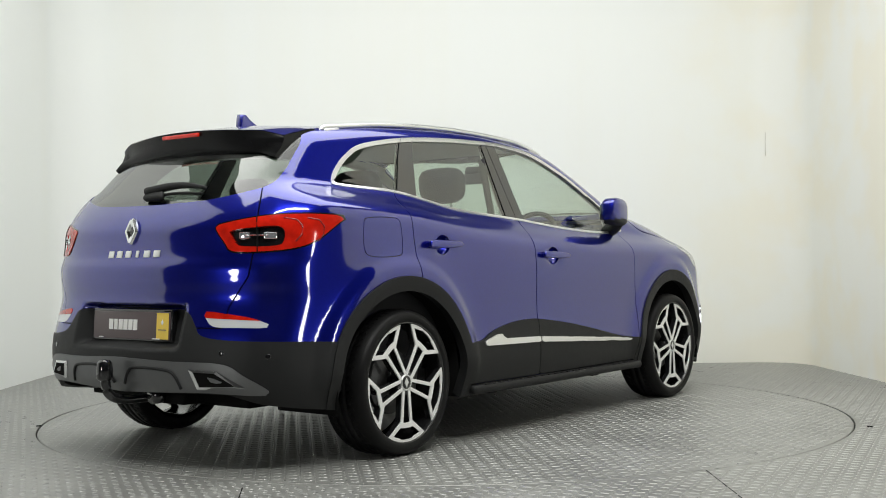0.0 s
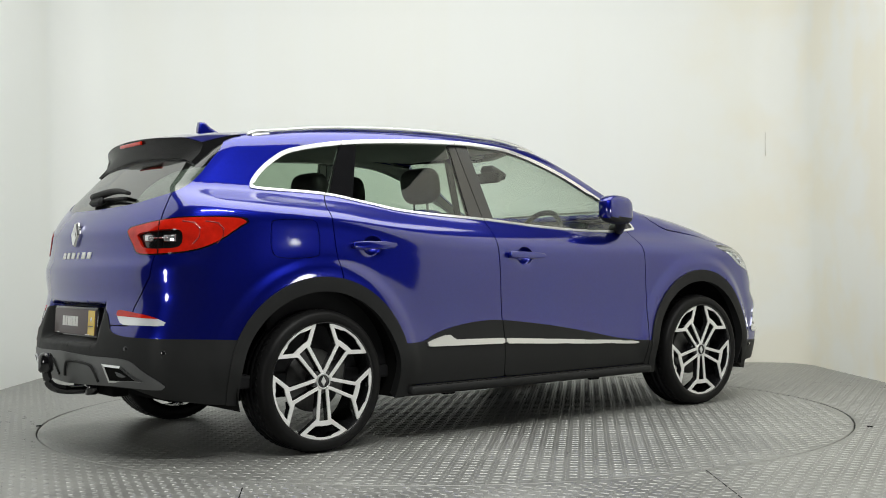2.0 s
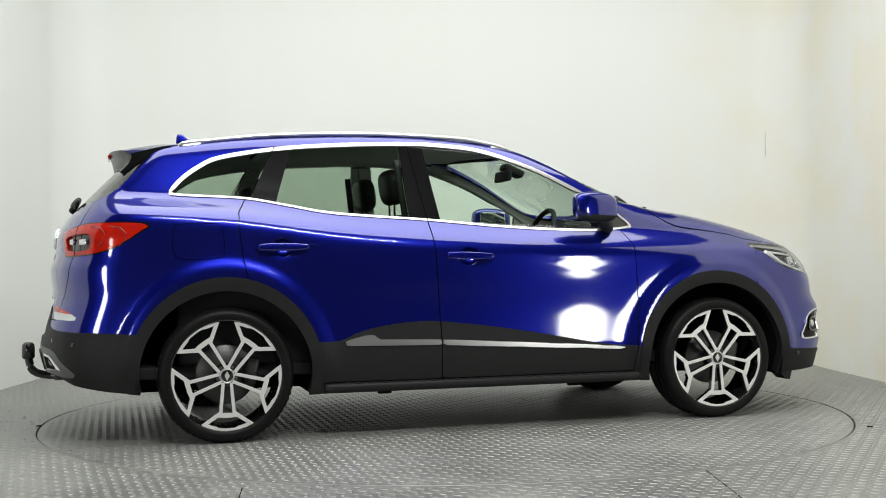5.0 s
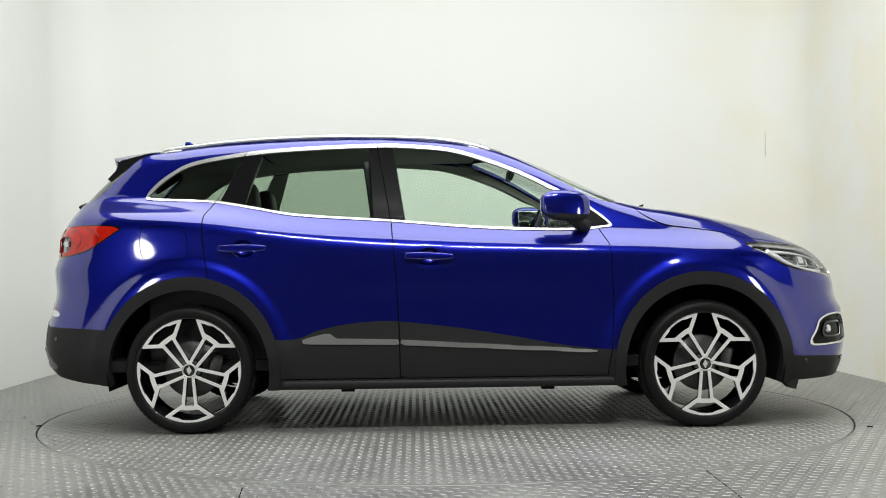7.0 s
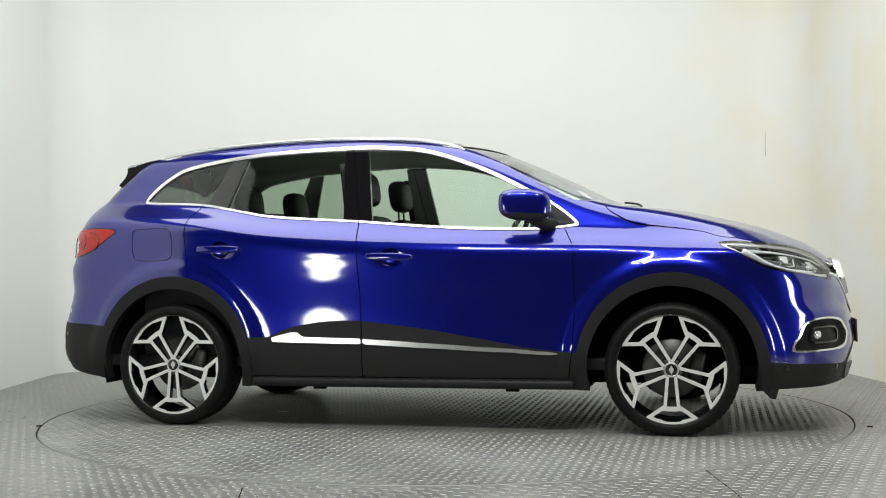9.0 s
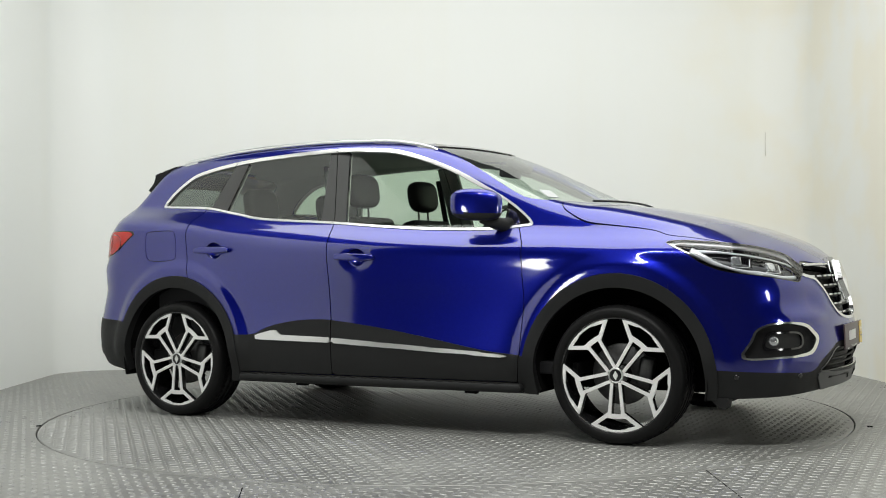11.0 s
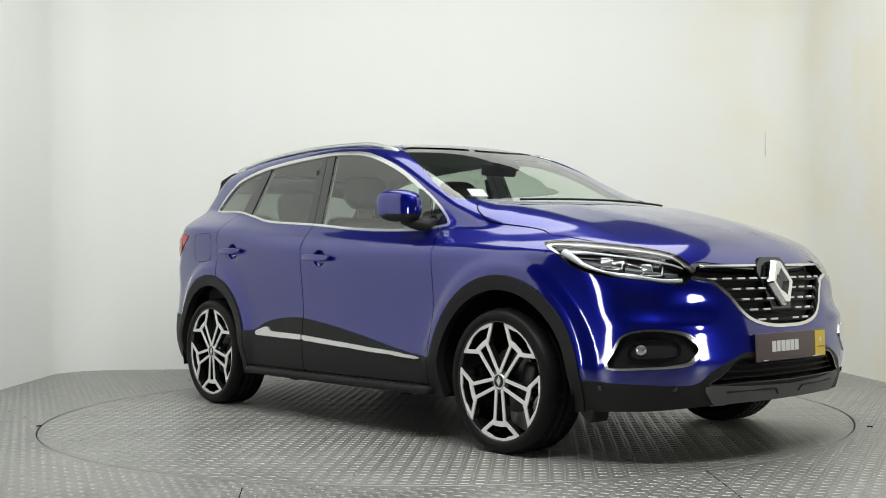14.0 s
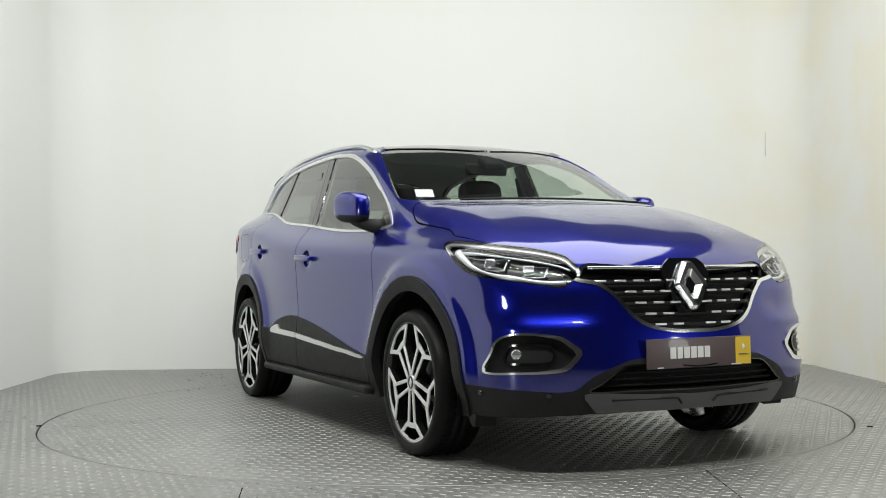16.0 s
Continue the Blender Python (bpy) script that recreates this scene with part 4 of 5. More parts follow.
# roof spoiler
bm = bmesh.new()
ny, nx = 41, 12
grid, grid_at = {}, {}
for i in range(ny):
    y = -.555 + 1.11 * i / (ny - 1)
    back = -1.868 + .30 * y * y + .5 * y ** 6
    for j in range(nx + 1):
        x = -1.56 + (back + 1.56) * j / nx
        t = j / nx
        z = roof_z(x, y) + .005 * min(1, t * 5) - .02 * t * max(0, abs(y) - .46) / .095
        grid[i, j, 0] = bm.verts.new((x, y, z))
        grid_at[i, j] = Vector((x, y, z))
for i in range(ny - 1):
    for j in range(nx):
        bm.faces.new((grid[i, j, 0], grid[i, j + 1, 0], grid[i + 1, j + 1, 0], grid[i + 1, j, 0]))
part("spoiler", bm, PAINT, car, "blue roof spoiler with black underside")
spoiler = bpy.data.objects["spoiler"]
bm = bmesh.new()
rows, caps = [], []
for i in range(ny):
    y = -.555 + 1.11 * i / (ny - 1)
    edge = [grid_at[i, j] for j in range(nx + 1)]
    x, z = edge[-1].x, edge[-1].z
    glass_x = lambda h: -(float(TAIL(h)) - .20 * y * y - .37 * y ** 6)
    face = [edge[-1] + Vector((.001, 0, -.003)), Vector((x + .004, y, z - .016)), Vector((min(x + .016, glass_x(z - .05) - .014), y, z - .050)),
            Vector((min(x + .034, glass_x(z - .095) - .012), y, z - .095)), Vector((glass_x(z - .105) + .02, y, z - .108))]
    rows.append([bm.verts.new(v) for v in face])
    if i in (0, ny - 1):
        caps.append([bm.verts.new(v) for v in [e + Vector((0, 0, -.003)) for e in edge[:-1]] + face])
for a, b in zip(rows, rows[1:]):
    for k in range(len(a) - 1):
        bm.faces.new((a[k], b[k], b[k + 1], a[k + 1]))
for c in caps:
    bm.faces.new(c)
bmesh.ops.recalc_face_normals(bm, faces=bm.faces)
part("spoiler_underside", bm, SPOILER_BLACK, spoiler, "smooth black spoiler underside")
bm = bmesh.new()
box(bm, (.012, .25, .018), pose(-1.868, 0, roof_z(-1.86, 0) - .016), .004)
part("brake_light", bm, RED_LENS, spoiler, "red high-level brake light")

# door mirrors
def door_mirror(s):
    bm = bmesh.new()
    bmesh.ops.create_uvsphere(bm, u_segments=32, v_segments=20, radius=1)
    for v in bm.verts:
        x, y, z = v.co
        f = lambda c, p: math.copysign(abs(c) ** p, c)
        x, y, z = f(x, .6), f(y, .55), f(z, .55)
        # housing: flat to the rear, tapering forward and towards the door
        k = 1 - .22 * max(0, x) ** 2
        v.co = (.130 * x, .056 * y * k + .010 * x, .080 * z * (1 - .12 * max(0, -x) ** 2) * (1 - .10 * max(0, x) ** 2) - .008 * x)
    low = [fc for fc in bm.faces if fc.calc_center_median().z < -.045]
    lows = bmesh.new()
    lows_map = {}
    for fc in low:
        vs = []
        for v in fc.verts:
            if v not in lows_map:
                lows_map[v] = lows.verts.new(v.co * 1.0 + Vector((0, 0, -.0)))
            vs.append(lows_map[v])
        lows.faces.new(vs)
    bmesh.ops.delete(bm, geom=low, context="FACES")
    place = pose(.610, s * .876, 1.147, 0, 0, -s * 4)
    mir = Matrix.Diagonal((1, -s, 1, 1))
    for b in (bm, lows):
        bmesh.ops.transform(b, matrix=place @ mir, verts=b.verts)
        bmesh.ops.recalc_face_normals(b, faces=b.faces)
    body = part("door_mirror", bm, PAINT, car, "folded blue door mirror with black base")
    part("mirror_base", lows, BLACK_PLASTIC, body, "black mirror underside")
    bm = bmesh.new()
    box(bm, (.17, .010, .10), place @ pose(0, -s * .053, .0), .004)
    part("mirror_glass", bm, MIRROR, body, "mirror glass")
    bm = bmesh.new()
    tube(bm, [(.64, s * .88, 1.080), (.68, s * .84, 1.060), (.715, s * .79, 1.045), (.73, s * .75, 1.045)], lambda t: .026 + .014 * t, 12)
    part("mirror_stalk", bm, BLACK_PLASTIC, body)
    return body


for s in (-1, 1):
    door_mirror(s)

# door handles
for key, x0, z0, tilt in (("front", -.092, .893, 2), ("rear", -1.045, .944, 0)):
    for s in (-1, 1):
        p, n = on_side(x0 + .10, z0, .0, s)
        p2, n2 = on_side(x0 - .10, z0, .0, s)
        mid = (p + p2) / 2
        out = Vector((0, s, .1))
        bm = bmesh.new()
        prism(bm, [(-.125, -.004), (-.118, .015), (-.05, .019), (.06, .018), (.115, .012), (.125, 0), (.11, -.012), (.04, -.017), (-.06, -.017), (-.118, -.015)], .016,
              stand(mid + out * .030, out) @ pose(0, 0, 0, 0, tilt, 0), .005)
        h = part("door_handle", bm, PAINT, car, "blue door handle")
        p, n = on_side(x0, z0, 0, s)
        bm = bmesh.new()
        lathe(bm, [(.0505, .004), (.0475, .006), (.044, .018), (.035, .032), (.018, .040), (.002, .042)], 28, stand(p, n) @ Matrix.Diagonal((1.19, 1, 1, 1)))
        part("handle_bowl", bm, PAINT, h, "hollow blue finger recess")
        for dx in (-.105, .10):
            bm = bmesh.new()
            box(bm, (.03, .04, .022), stand(mid + out * .006 + Vector((dx, 0, 0)), out), .004)
            part("handle_mount", bm, PAINT, h)

# diamond badges
def badge(width, height, depth, m, label):
    bm = bmesh.new()
    loops = []
    for k, d in ((1.0, 0.0), (.88, -depth), (.62, -depth * .9), (.34, -depth * .1)):
        loops.append([bm.verts.new((x * width / 2 * (k if k > .5 else k * .92), d, z * height / 2 * k)) for x, z in ((.07, 1), (.24, .97), (1, .05), (1, -.05), (.24, -.97), (.07, -1), (-.24, -.97), (-1, -.05), (-1, .05), (-.24, .97))])
    loops.insert(0, [bm.verts.new((v.co.x, .01, v.co.z)) for v in loops[0]])
    for a, b in zip(loops, loops[1:]):
        for i in range(10):
            bm.faces.new((a[i], a[(i + 1) % 10], b[(i + 1) % 10], b[i]))
    bmesh.ops.recalc_face_normals(bm, faces=bm.faces)
    bmesh.ops.transform(bm, matrix=m, verts=bm.verts)
    made = part("badge", bm, CHROME, car, label, smooth=False)
    bm = bmesh.new()
    prism(bm, [(0, .34 * height / 2), (.33 * width / 2, 0), (0, -.34 * height / 2), (-.33 * width / 2, 0)], .006, m @ pose(0, -depth * .1 - .001, 0))
    part("badge_core", bm, GLOSS_BLACK, made, "dark centre of the badge", smooth=False)
    return made


badge(.158, .208, .022, stand(Vector((2.196, 0, .757)), (1, 0, .27)), "large chrome diamond badge")
badge(.080, .116, .010, stand(Vector((-2.142, 0, 1.012)), (-1, 0, .12)), "chrome diamond badge")
bm = bmesh.new()
prism(bm, [(-.105, .090), (-.070, .118), (.070, .118), (.105, .090), (.118, .055), (.070, -.115), (-.070, -.115), (-.118, .055)], .02, stand(Vector((2.178, 0, .755)), (1, 0, .27)))
part("badge_base", bm, GLOSS_BLACK, car, "black badge base", smooth=False)

# model lettering on the tailgate as plain bars
for i in range(6):
    y = .140 - i * .0625
    p, n = on_rear(.7 * math.atan2(-y, .75), .912, .002)
    bm = bmesh.new()
    box(bm, (.038 if i != 3 else .018, .004, .030), stand(p, n), .001)
    part("letter_bar", bm, BADGE_SILVER, car, "small chrome lettering bar")

# show plates
def show_plate(m, label):
    bm = bmesh.new()
    box(bm, (.524, .008, .120), m, .003)
    plate = part("show_plate", bm, PLATE_DARK, car, label)
    for i, w in enumerate((.028, .024, .028, .028, .028, .026)):
        bm = bmesh.new()
        box(bm, (w, .002, .046), m @ pose(-.135 + .034 * i, -.005, .002))
        part("print_bar", bm, PLATE_WHITE, plate, smooth=False)
    bm = bmesh.new()
    box(bm, (.078, .002, .112), m @ pose(.219, -.005, 0))
    y = part("print_panel", bm, PLATE_YELLOW, plate, "yellow printed panel", smooth=False)
    bm = bmesh.new()
    prism(bm, [(0, .012), (.008, 0), (0, -.012), (-.008, 0)], .002, m @ pose(.219, -.0075, .016))
    part("print_mark", bm, PLATE_WHITE, y, smooth=False)
    for dx, dz, w in ((.219, -.016, .05), (-.20, -.055, .03), (.18, -.055, .05)):
        bm = bmesh.new()
        box(bm, (w, .002, .004), m @ pose(dx, -.0072, dz))
        part("print_line", bm, PLATE_DARK if dz > -.03 else PLATE_WHITE, plate, smooth=False)


show_plate(stand(Vector((2.252, 0, .484)), (1, 0, .02)), "maroon show plate with white print and yellow panel")
show_plate(stand(Vector((-2.150, 0, .603)), (-1, 0, .06)), "maroon show plate with white print and yellow panel")
bm = bmesh.new()
box(bm, (.03, .545, .142), pose(-2.132, 0, .603, 0, 3, 0), .006)
part("plate_holder", bm, GLOSS_BLACK, car, "black plate holder")
bm = bmesh.new()
box(bm, (.04, .40, .06), pose(2.23, 0, .49), .006)
part("plate_bracket", bm, BLACK_PLASTIC, car)

# rear wiper
bm = bmesh.new()
tube(bm, [on_rear(.7 * math.atan2(-y, .58), 1.172 + .022 * math.sin(math.pi * (.01 - y) / .36), .024)[0] for y in np.linspace(.01, -.33, 16)], lambda t: .022 - .013 * t, 8)
w = part("rear_wiper", bm, BLACK_PLASTIC, car, "black rear wiper arm")
bm = bmesh.new()
tube(bm, [on_rear(.7 * math.atan2(-y, .58), 1.156 + .010 * math.sin(math.pi * (.0 - y) / .34), .013)[0] for y in np.linspace(-.04, -.31, 12)], .007, 6)
part("wiper_blade", bm, RUBBER, w, "black rubber wiper blade")
bm = bmesh.new()
p, n = on_rear(.05, 1.157, .014)
box(bm, (.12, .03, .040), stand(p, n), .012)
part("wiper_hub", bm, BLACK_PLASTIC, w)
# tow bar
bm = bmesh.new()
tube(bm, spline([(-1.95, -.05, .285), (-2.10, -.02, .283), (-2.20, 0, .285), (-2.265, 0, .31), (-2.285, 0, .36), (-2.288, 0, .40)], 5, False), .021, 12)
tow = part("tow_bar", bm, GLOSS_BLACK, car, "black swan neck tow bar")
bm = bmesh.new()
lathe(bm, [(0, .045), (.022, .043), (.032, .03), (.034, 0), (.034, -.035), (.026, -.045), (0, -.046)], 24, pose(-2.289, 0, .418, 90, 0, 0))
part("tow_ball_cover", bm, GLOSS_BLACK, tow, "black tow ball cap")
bm = bmesh.new()
lathe(bm, [(0, -.03), (.03, -.03), (.034, -.02), (.034, .02), (0, .02)], 20, pose(-2.13, -.14, .30, 0, 0, 90))
part("tow_socket", bm, GLOSS_BLACK, tow)
bm = bmesh.new()
box(bm, (.08, .50, .05), pose(-2.03, 0, .285), .01)
part("tow_beam", bm, DARK, tow)

# exhaust finishers in the rear skid plate
for s in (1, -1):
    bm = bmesh.new()
    corner = [on_rear(s * u, z, .012)[0] for u, z in ((.345, .432), (.445, .428), (.535, .362), (.375, .352))]
    inner_c = [on_rear(s * u, z, .014)[0] for u, z in ((.365, .421), (.44, .418), (.505, .368), (.385, .363))]
    deep_c = [on_rear(s * u, z, -.03)[0] for u, z in ((.37, .415), (.435, .412), (.495, .372), (.39, .368))]
    rings = [[bm.verts.new(v) for v in r] for r in (corner, inner_c)]
    for i in range(4):
        bm.faces.new((rings[0][i], rings[0][(i + 1) % 4], rings[1][(i + 1) % 4], rings[1][i]))
    bmesh.ops.recalc_face_normals(bm, faces=bm.faces)
    f = part("exhaust_finisher", bm, CHROME, car, "chrome exhaust finisher", smooth=False)
    bm = bmesh.new()
    rings = [[bm.verts.new(v) for v in r] for r in (inner_c, deep_c)]
    for i in range(4):
        bm.faces.new((rings[0][i], rings[0][(i + 1) % 4], rings[1][(i + 1) % 4], rings[1][i]))
    lid = [on_rear(s * u, z, .0135)[0] for u, z in ((.365, .421), (.44, .418), (.505, .368), (.385, .363))]
    bm.faces.new([bm.verts.new(v) for v in lid])
    part("exhaust_insert", bm, DARK, f)
    bm = bmesh.new()
    pts = [on_rear(s * u, z, .010)[0] for u, z in ((.31, .35), (.29, .40), (.25, .425), (.10, .43), (.06, .41), (.03, .36))]
    tube(bm, spline(pts, 5, False), .007, 6)
    part("skid_groove", bm, BLACK_PLASTIC, car, "dark moulded groove in the skid plate")
    bm = bmesh.new()
    pts = [on_front(s * u, z, .007)[0] for u, z in ((.36, .308), (.12, .306), (.09, .298), (.075, .282))]
    tube(bm, spline(pts, 5, False), .005, 6)
    part("skid_groove", bm, BLACK_PLASTIC, car, "dark moulded groove in the skid plate")
    for u, z, f in ((.46, .50, on_rear), (.60, .485, on_rear), (.80, .33, on_front), (.56, .33, on_front)):
        bm = bmesh.new()
        p, n = f(s * u, z, .005)
        lathe(bm, [(0, -.001), (.009, -.001), (.012, .0), (.012, .006)], 14, stand(p, n))
        part("parking_sensor", bm, GLOSS_BLACK, car)

# windscreen wipers, scuttle, sticker
bm = bmesh.new()
box(bm, (.14, 1.25, .02), pose(1.12, 0, 1.108), .006)
part("scuttle", bm, BLACK_PLASTIC, car, "black scuttle panel")
for y0, y1 in ((.60, .05), (.05, -.50)):
    bm = bmesh.new()
    tube(bm, [(1.135 - .20 * y * y, y, roof_z(1.135 - .20 * y * y, y) + .012) for y in np.linspace(y0, y1, 12)], .006, 6)
    part("windscreen_wiper", bm, BLACK_PLASTIC, car, "black windscreen wiper")
bm = bmesh.new()
box(bm, (.090, .002, .070), stand(Vector((.885, -.600, 1.205)), (.55, -.14, .82)))
part("sticker", bm, STICKER, car, "small white windscreen sticker", smooth=False)

# ---- interior ----
roof_in, _ = S.where(S.left, lambda a: a[:, 2] > 1.12)
S.add("headlining", roof_in, TRIM_GREY, car, -.035, 0, "light grey headlining")
bm = bmesh.new()
box(bm, (1.24, 1.06, .016), pose(-.42, 0, 1.500), .004)
part("sun_blind", bm, TRIM_GREY, car, smooth=False)
bm = bmesh.new()
box(bm, (3.0, 1.56, .06), pose(-.4, 0, .34), .01)
part("cabin_floor", bm, TRIM_DARK, car, smooth=False)
for s in (-1, 1):
    bm = bmesh.new()
    box(bm, (2.3, .05, .68), pose(-.4, s * .745, .70), .02)
    part("door_card", bm, TRIM_DARK, car, "dark inner door panel")


def seat(x, y, back_top, head_lo, head_hi, wide, name="seat", lean=14):
    bm = bmesh.new()
    box(bm, (.52, wide, .16), pose(x + .22, y, .58, 0, -6, 0), .05, 3)
    cushion = part(name, bm, SEAT, car, "black leather seat")
    bm = bmesh.new()
    h = back_top - .56
    box(bm, (.13, wide, h), pose(x - .02, y, .56 + h / 2, 0, -lean, 0), .05, 3)
    part("backrest", bm, SEAT, cushion)
    return cushion


def headrest(cushion, x, y, lo, hi, wide=.26):
    bm = bmesh.new()
    bmesh.ops.create_uvsphere(bm, u_segments=24, v_segments=16, radius=1)
    soft = lambda c, p: math.copysign(abs(c) ** p, c)
    for v in bm.verts:
        a, b, c = v.co
        v.co = (.055 * soft(a, .7), wide / 2 * soft(b, .55) * (1 - .10 * max(0, -c)), (hi - lo) / 2 * soft(c, .6))
    bmesh.ops.transform(bm, matrix=pose(x, y, (lo + hi) / 2, 0, -8, 0), verts=bm.verts)
    part("headrest", bm, SEAT, cushion)
    for d in (-.06, .06):
        bm = bmesh.new()
        tube(bm, [(x + .005, y + d, lo - .10), (x, y + d, lo + .03)], .006, 8)
        part("headrest_post", bm, IRON, cushion)


for y in (-.36, .36):
    c = seat(-.27, y, 1.13, 0, 0, .48)
    headrest(c, -.375, y, 1.180, 1.375, .29)
c = seat(-1.02, 0, 1.08, 0, 0, 1.22, "rear_bench")
for y in (-.38, .38):
    headrest(c, -1.08, y, 1.10, 1.32, .28)
headrest(c, -1.12, 0, 1.08, 1.17, .22)
bm = bmesh.new()
box(bm, (.36, 1.42, .34), pose(.80, 0, .87, 0, 6, 0), .06, 3)
dash = part("dashboard", bm, TRIM_DARK, car, "black dashboard")
bm = bmesh.new()
box(bm, (.16, .34, .08), pose(.66, -.37, 1.045), .03, 3)
part("instrument_hood", bm, TRIM_DARK, dash)
bm = bmesh.new()
bmesh.ops.create_circle(bm, segments=8, radius=.015, matrix=pose(.185, 0, 0, 90, 0, 0))
geom = bm.verts[:] + bm.edges[:]
bmesh.ops.spin(bm, geom=geom, cent=(0, 0, 0), axis=(0, 0, 1), angle=2 * math.pi, steps=40, use_merge=True)
bmesh.ops.transform(bm, matrix=pose(.47, -.37, .985, 0, -65, 0), verts=bm.verts)
wheel_part = part("steering_wheel", bm, TRIM_DARK, car, "black steering wheel")
bm = bmesh.new()
box(bm, (.14, .12, .05), pose(.475, -.37, .975, 0, -65, 0), .02)
box(bm, (.05, .35, .02), pose(.475, -.37, .985, 0, -65, 0), .006)
part("steering_hub", bm, TRIM_DARK, wheel_part)
bm = bmesh.new()
box(bm, (.03, .25, .065), pose(.40, 0, 1.375, 0, 10, 0), .014, 3)
m = part("interior_mirror", bm, TRIM_DARK, car, "black interior mirror")
bm = bmesh.new()
box(bm, (.13, .11, .045), pose(.455, 0, 1.408, 0, 25, 0), .016, 3)
part("sensor_housing", bm, TRIM_DARK, m)
for s in (-1, 1):
    bm = bmesh.new()
    tube(bm, [(-.42, s * .655, 1.40), (-.38, s * .69, 1.1), (-.36, s * .70, .9)], .018, 8)
    part("seat_belt", bm, TRIM_DARK, car)

# side steps
for s in (-1, 1):
    bm = bmesh.new()
    box(bm, (1.70, .13, .042), pose(0, s * .848, .247), .018, 3)
    step = part("side_step", bm, BLACK_PLASTIC, car, "black plastic side step")
    for i in range(24):
        bm = bmesh.new()
        box(bm, (.03, .04, .004), pose(-.74 + i * .0635, s * .888, .2685), .001)
        part("step_rib", bm, BLACK_PLASTIC, step)

# air deflectors and jacking points under the body
for s in (-1, 1):
    bm = bmesh.new()
    prism(bm, [(1.74, .235), (1.83, .235), (1.815, .182), (1.79, .186)], .10, pose(0, s * .76 - .05, 0))
    part("air_deflector", bm, BLACK_PLASTIC, car, "black rubber air deflector", smooth=False)
    for x in (-.52, .52):
        bm = bmesh.new()
        box(bm, (.07, .03, .03), pose(x, s * .77, .212), .005)
        part("jacking_point", bm, DARK, car)

# ---- floor and turntable ----
RADIUS = 2.238
FLOOR = material("steel_chequer_floor", (.25, .251, .238), .40, .28, grain=.45, scale=22, bump=.3, vary=.12)
bm = bmesh.new()
n = 128
inner = [bm.verts.new(((RADIUS + .008) * math.cos(a), (RADIUS + .008) * math.sin(a), 0)) for a in (2 * math.pi * i / n for i in range(n))]
outer = [bm.verts.new((12 * math.cos(a) / max(abs(math.cos(a)), abs(math.sin(a))), 12 * math.sin(a) / max(abs(math.cos(a)), abs(math.sin(a))), 0)) for a in (2 * math.pi * i / n for i in range(n))]
deep = [bm.verts.new((v.co.x, v.co.y, -.05)) for v in inner]
for i in range(n):
    j = (i + 1) % n
    bm.faces.new((inner[i], outer[i], outer[j], inner[j]))
    bm.faces.new((deep[i], inner[i], inner[j], deep[j]))
tagged(mesh_object("floor", bm, FLOOR, smooth=False), "grey worn steel chequer plate studio floor", "floor", kind="structure")
turntable = thing("turntable", "round grey steel chequer plate turntable flush in the floor", "turntable")
bm = bmesh.new()
lathe(bm, [(0, 0), (RADIUS - .004, 0), (RADIUS, -.004), (RADIUS, -.04)], 128, pose(0, 0, 0, 90, 0, 0))
bmesh.ops.recalc_face_normals(bm, faces=bm.faces)
part("deck", bm, FLOOR, turntable, smooth=False)


# raised lozenges of the chequer plate, in alternating directions
def lozenges(x0, x1, y0, y1, keep, pitch=.043, turn=0.0):
    xs, ys = np.meshgrid(np.arange(x0, x1, pitch), np.arange(y0, y1, pitch), indexing="ij")
    alt = (np.indices(xs.shape).sum(0) % 2).ravel()
    c, s = math.cos(turn), math.sin(turn)
    px, py = (xs * c - ys * s).ravel(), (xs * s + ys * c).ravel()
    ok = keep(px, py)
    px, py, alt = px[ok], py[ok], alt[ok]
    a = turn + math.pi / 4 + alt * math.pi / 2
    n = len(px)
    ca, sa = np.cos(a), np.sin(a)
    shape = ((.019, 0, 0), (0, .0068, 0), (-.019, 0, 0), (0, -.0068, 0), (.011, 0, .0024), (-.011, 0, .0024))
    v = np.zeros((n, 6, 3))
    for k, (dx, dy, dz) in enumerate(shape):
        v[:, k] = np.stack([px + dx * ca - dy * sa, py + dx * sa + dy * ca, np.full(n, dz)], 1)
    faces = ((0, 1, 4), (1, 5, 4), (1, 2, 5), (2, 3, 5), (3, 4, 5), (3, 0, 4))
    f = (np.arange(n)[:, None, None] * 6 + np.array(faces)[None]).reshape(-1, 3)
    me = bpy.data.meshes.new("chequer_pattern")
    me.from_pydata(v.reshape(-1, 3).tolist(), [], f.tolist())
    me.materials.append(FLOOR_RAISED)
    return new("chequer_pattern", me)


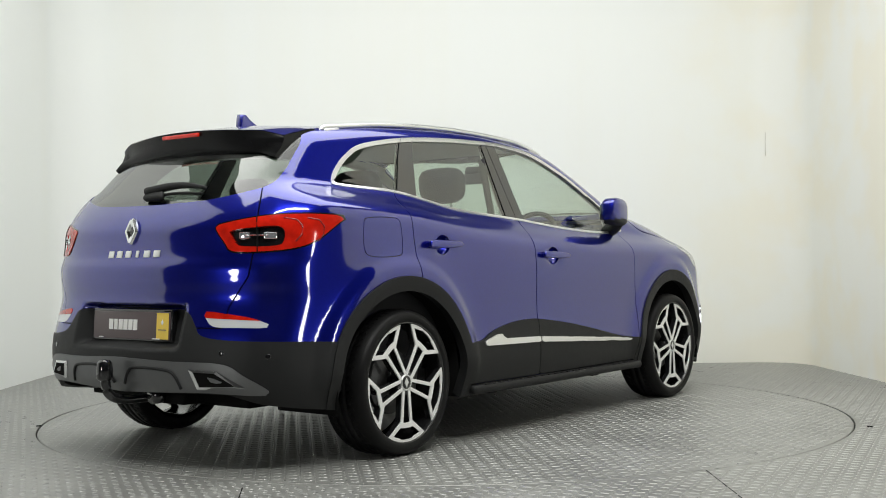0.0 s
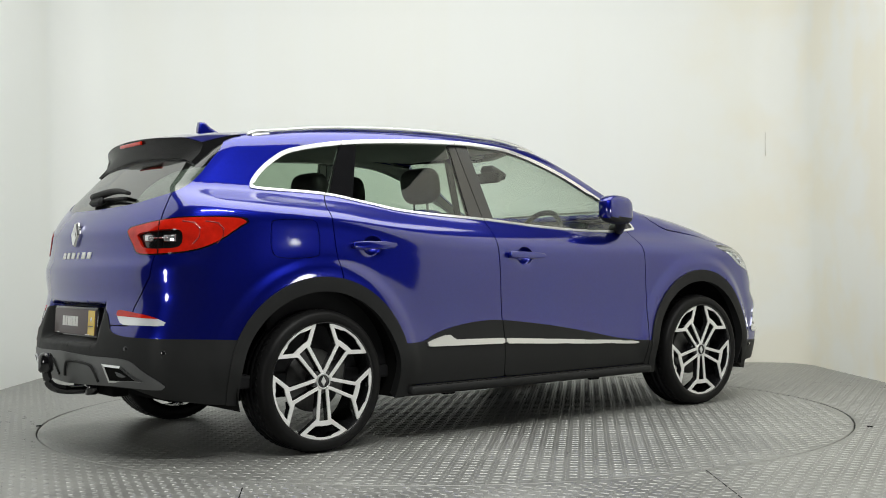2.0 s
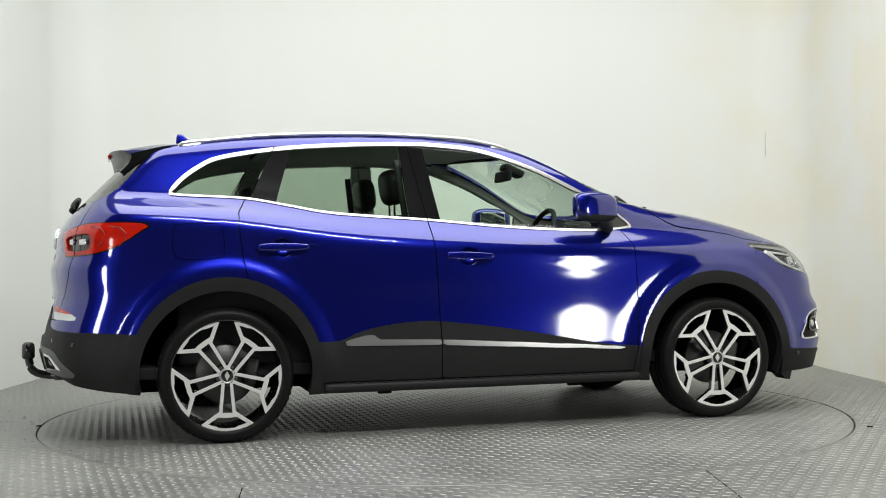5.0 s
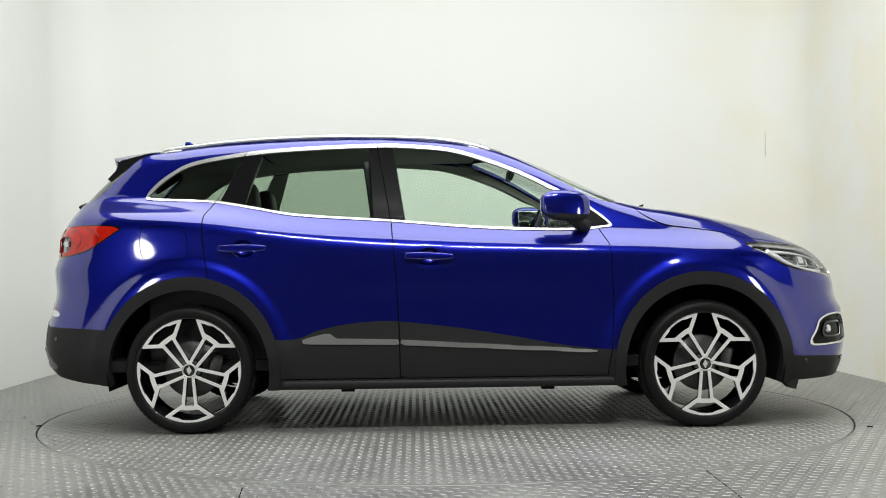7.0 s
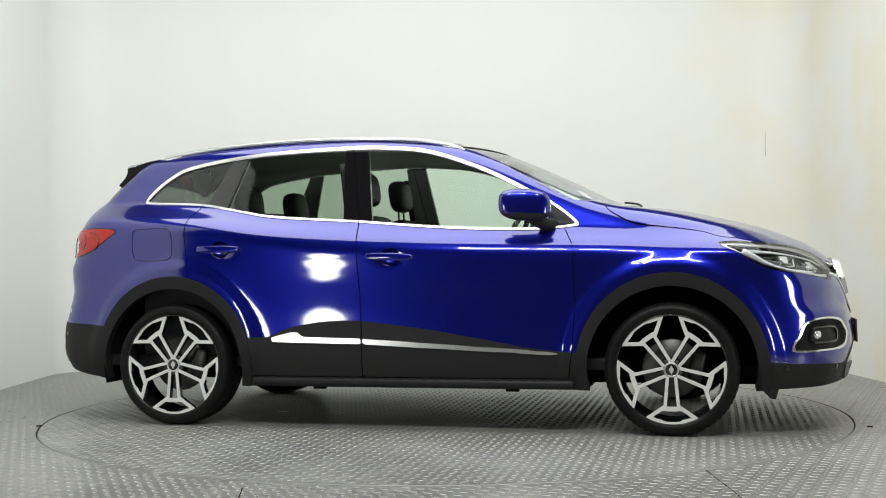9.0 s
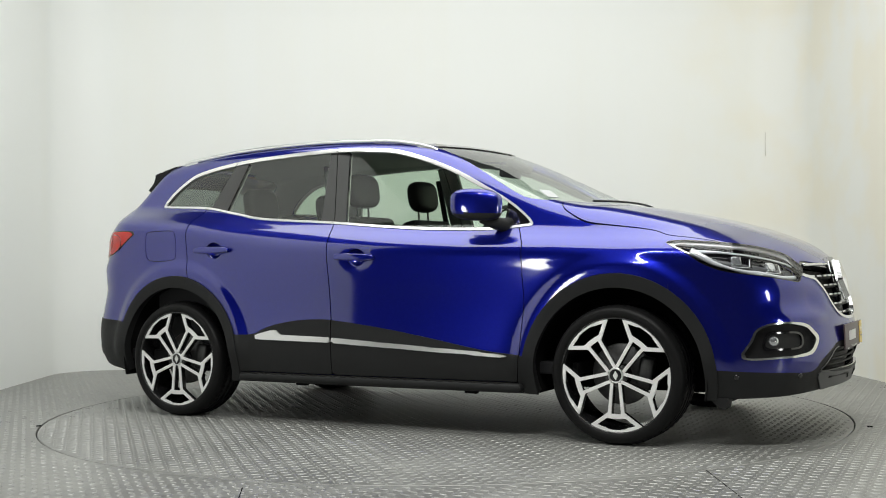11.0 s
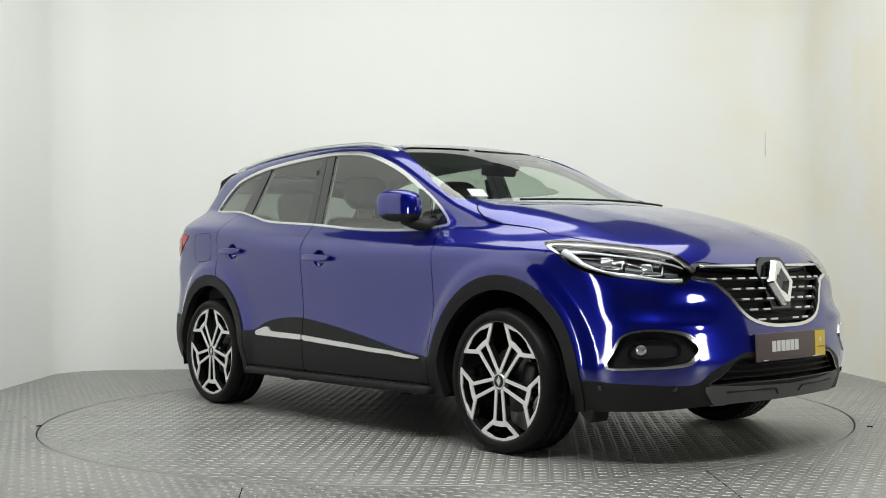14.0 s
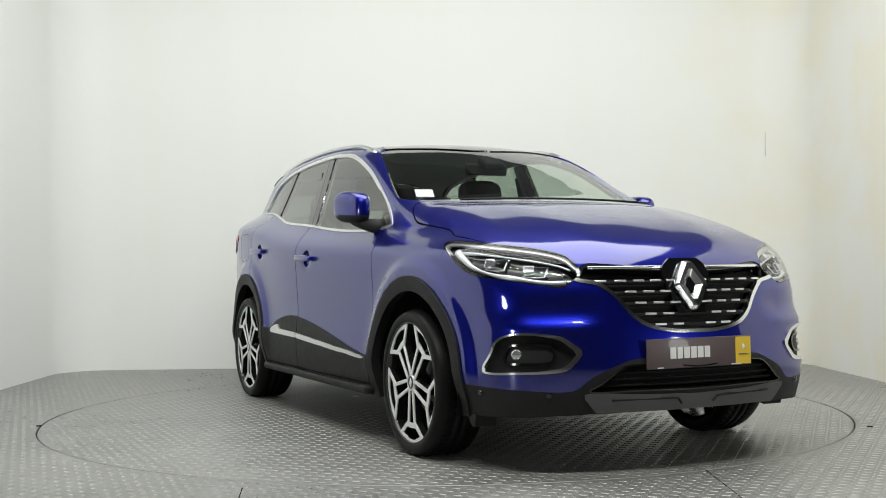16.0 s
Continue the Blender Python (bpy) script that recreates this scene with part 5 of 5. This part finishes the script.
FLOOR_RAISED = material("worn_steel_lozenge", (.36, .362, .348), .32, .40, grain=.25, scale=9, vary=.08)
ob = lozenges(-3.0, 3.0, -3.0, 3.0, lambda x, y: np.hypot(x, y) < RADIUS - .02)
ob.parent = turntable
tagged(ob, "raised steel chequer lozenges", kind="stuff")
ob = lozenges(-6, 6, -6, 6, lambda x, y: (np.hypot(x, y) > RADIUS + .03) & (np.abs(x) < 3.1) & (y < 2.85) & (y > -2.7), turn=.35)
tagged(ob, "raised lozenges of the grey steel chequer floor", "floor pattern", kind="stuff")
for x0, y0, x1, y1 in ((-.786, -2.24, -.66, -3.4), (1.062, -1.985, 1.066, -3.4)):
    bm = bmesh.new()
    d = Vector((x1 - x0, y1 - y0, 0))
    box(bm, (d.length, .004, .0016), Matrix.Translation(((x0 + x1) / 2, (y0 + y1) / 2, .0006)) @ Matrix.Rotation(math.atan2(d.y, d.x), 4, "Z"))
    tagged(mesh_object("floor_joint", bm, DARK, smooth=False), "dark joint between the steel floor plates", "joint", kind="structure")
for x, y in ((2.162, -.828), (-2.205, -.455)):
    bm = bmesh.new()
    lathe(bm, [(0, .006), (.012, .005), (.016, 0)], 12, pose(x, y, 0, 90, 0, 0))
    tagged(mesh_object("floor_bolt", bm, DARK), "small black bolt head in the steel floor", "bolt", "bolts round the turntable")

bm = bmesh.new()
prism(bm, [(-.03, -.012), (.02, -.018), (.034, .004), (.006, .016), (-.024, .010)], .0015, pose(-.927, -.203, .0042, 90, 0, 20))
tagged(mesh_object("paint_flake", bm, PAPER, turntable, smooth=False), "white paint flake")


def motions():
    """The turntable turns evenly and carries the car."""
    angles = [52.57, 45.28, 37.97, 30.66, 23.33, 16.01, 8.68, 1.36, -5.96, -13.28, -20.60, -27.91, -35.22, -42.54, -49.87, -57.20, -64.55]
    base = [pose(0, 0, 0, 0, 0, a) for a in angles]
    walk(turntable, [(float(t), m) for t, m in enumerate(base)])
    walk(car, [(float(t), m @ pose(-.0002, .0783, 0)) for t, m in enumerate(base)])


motions()
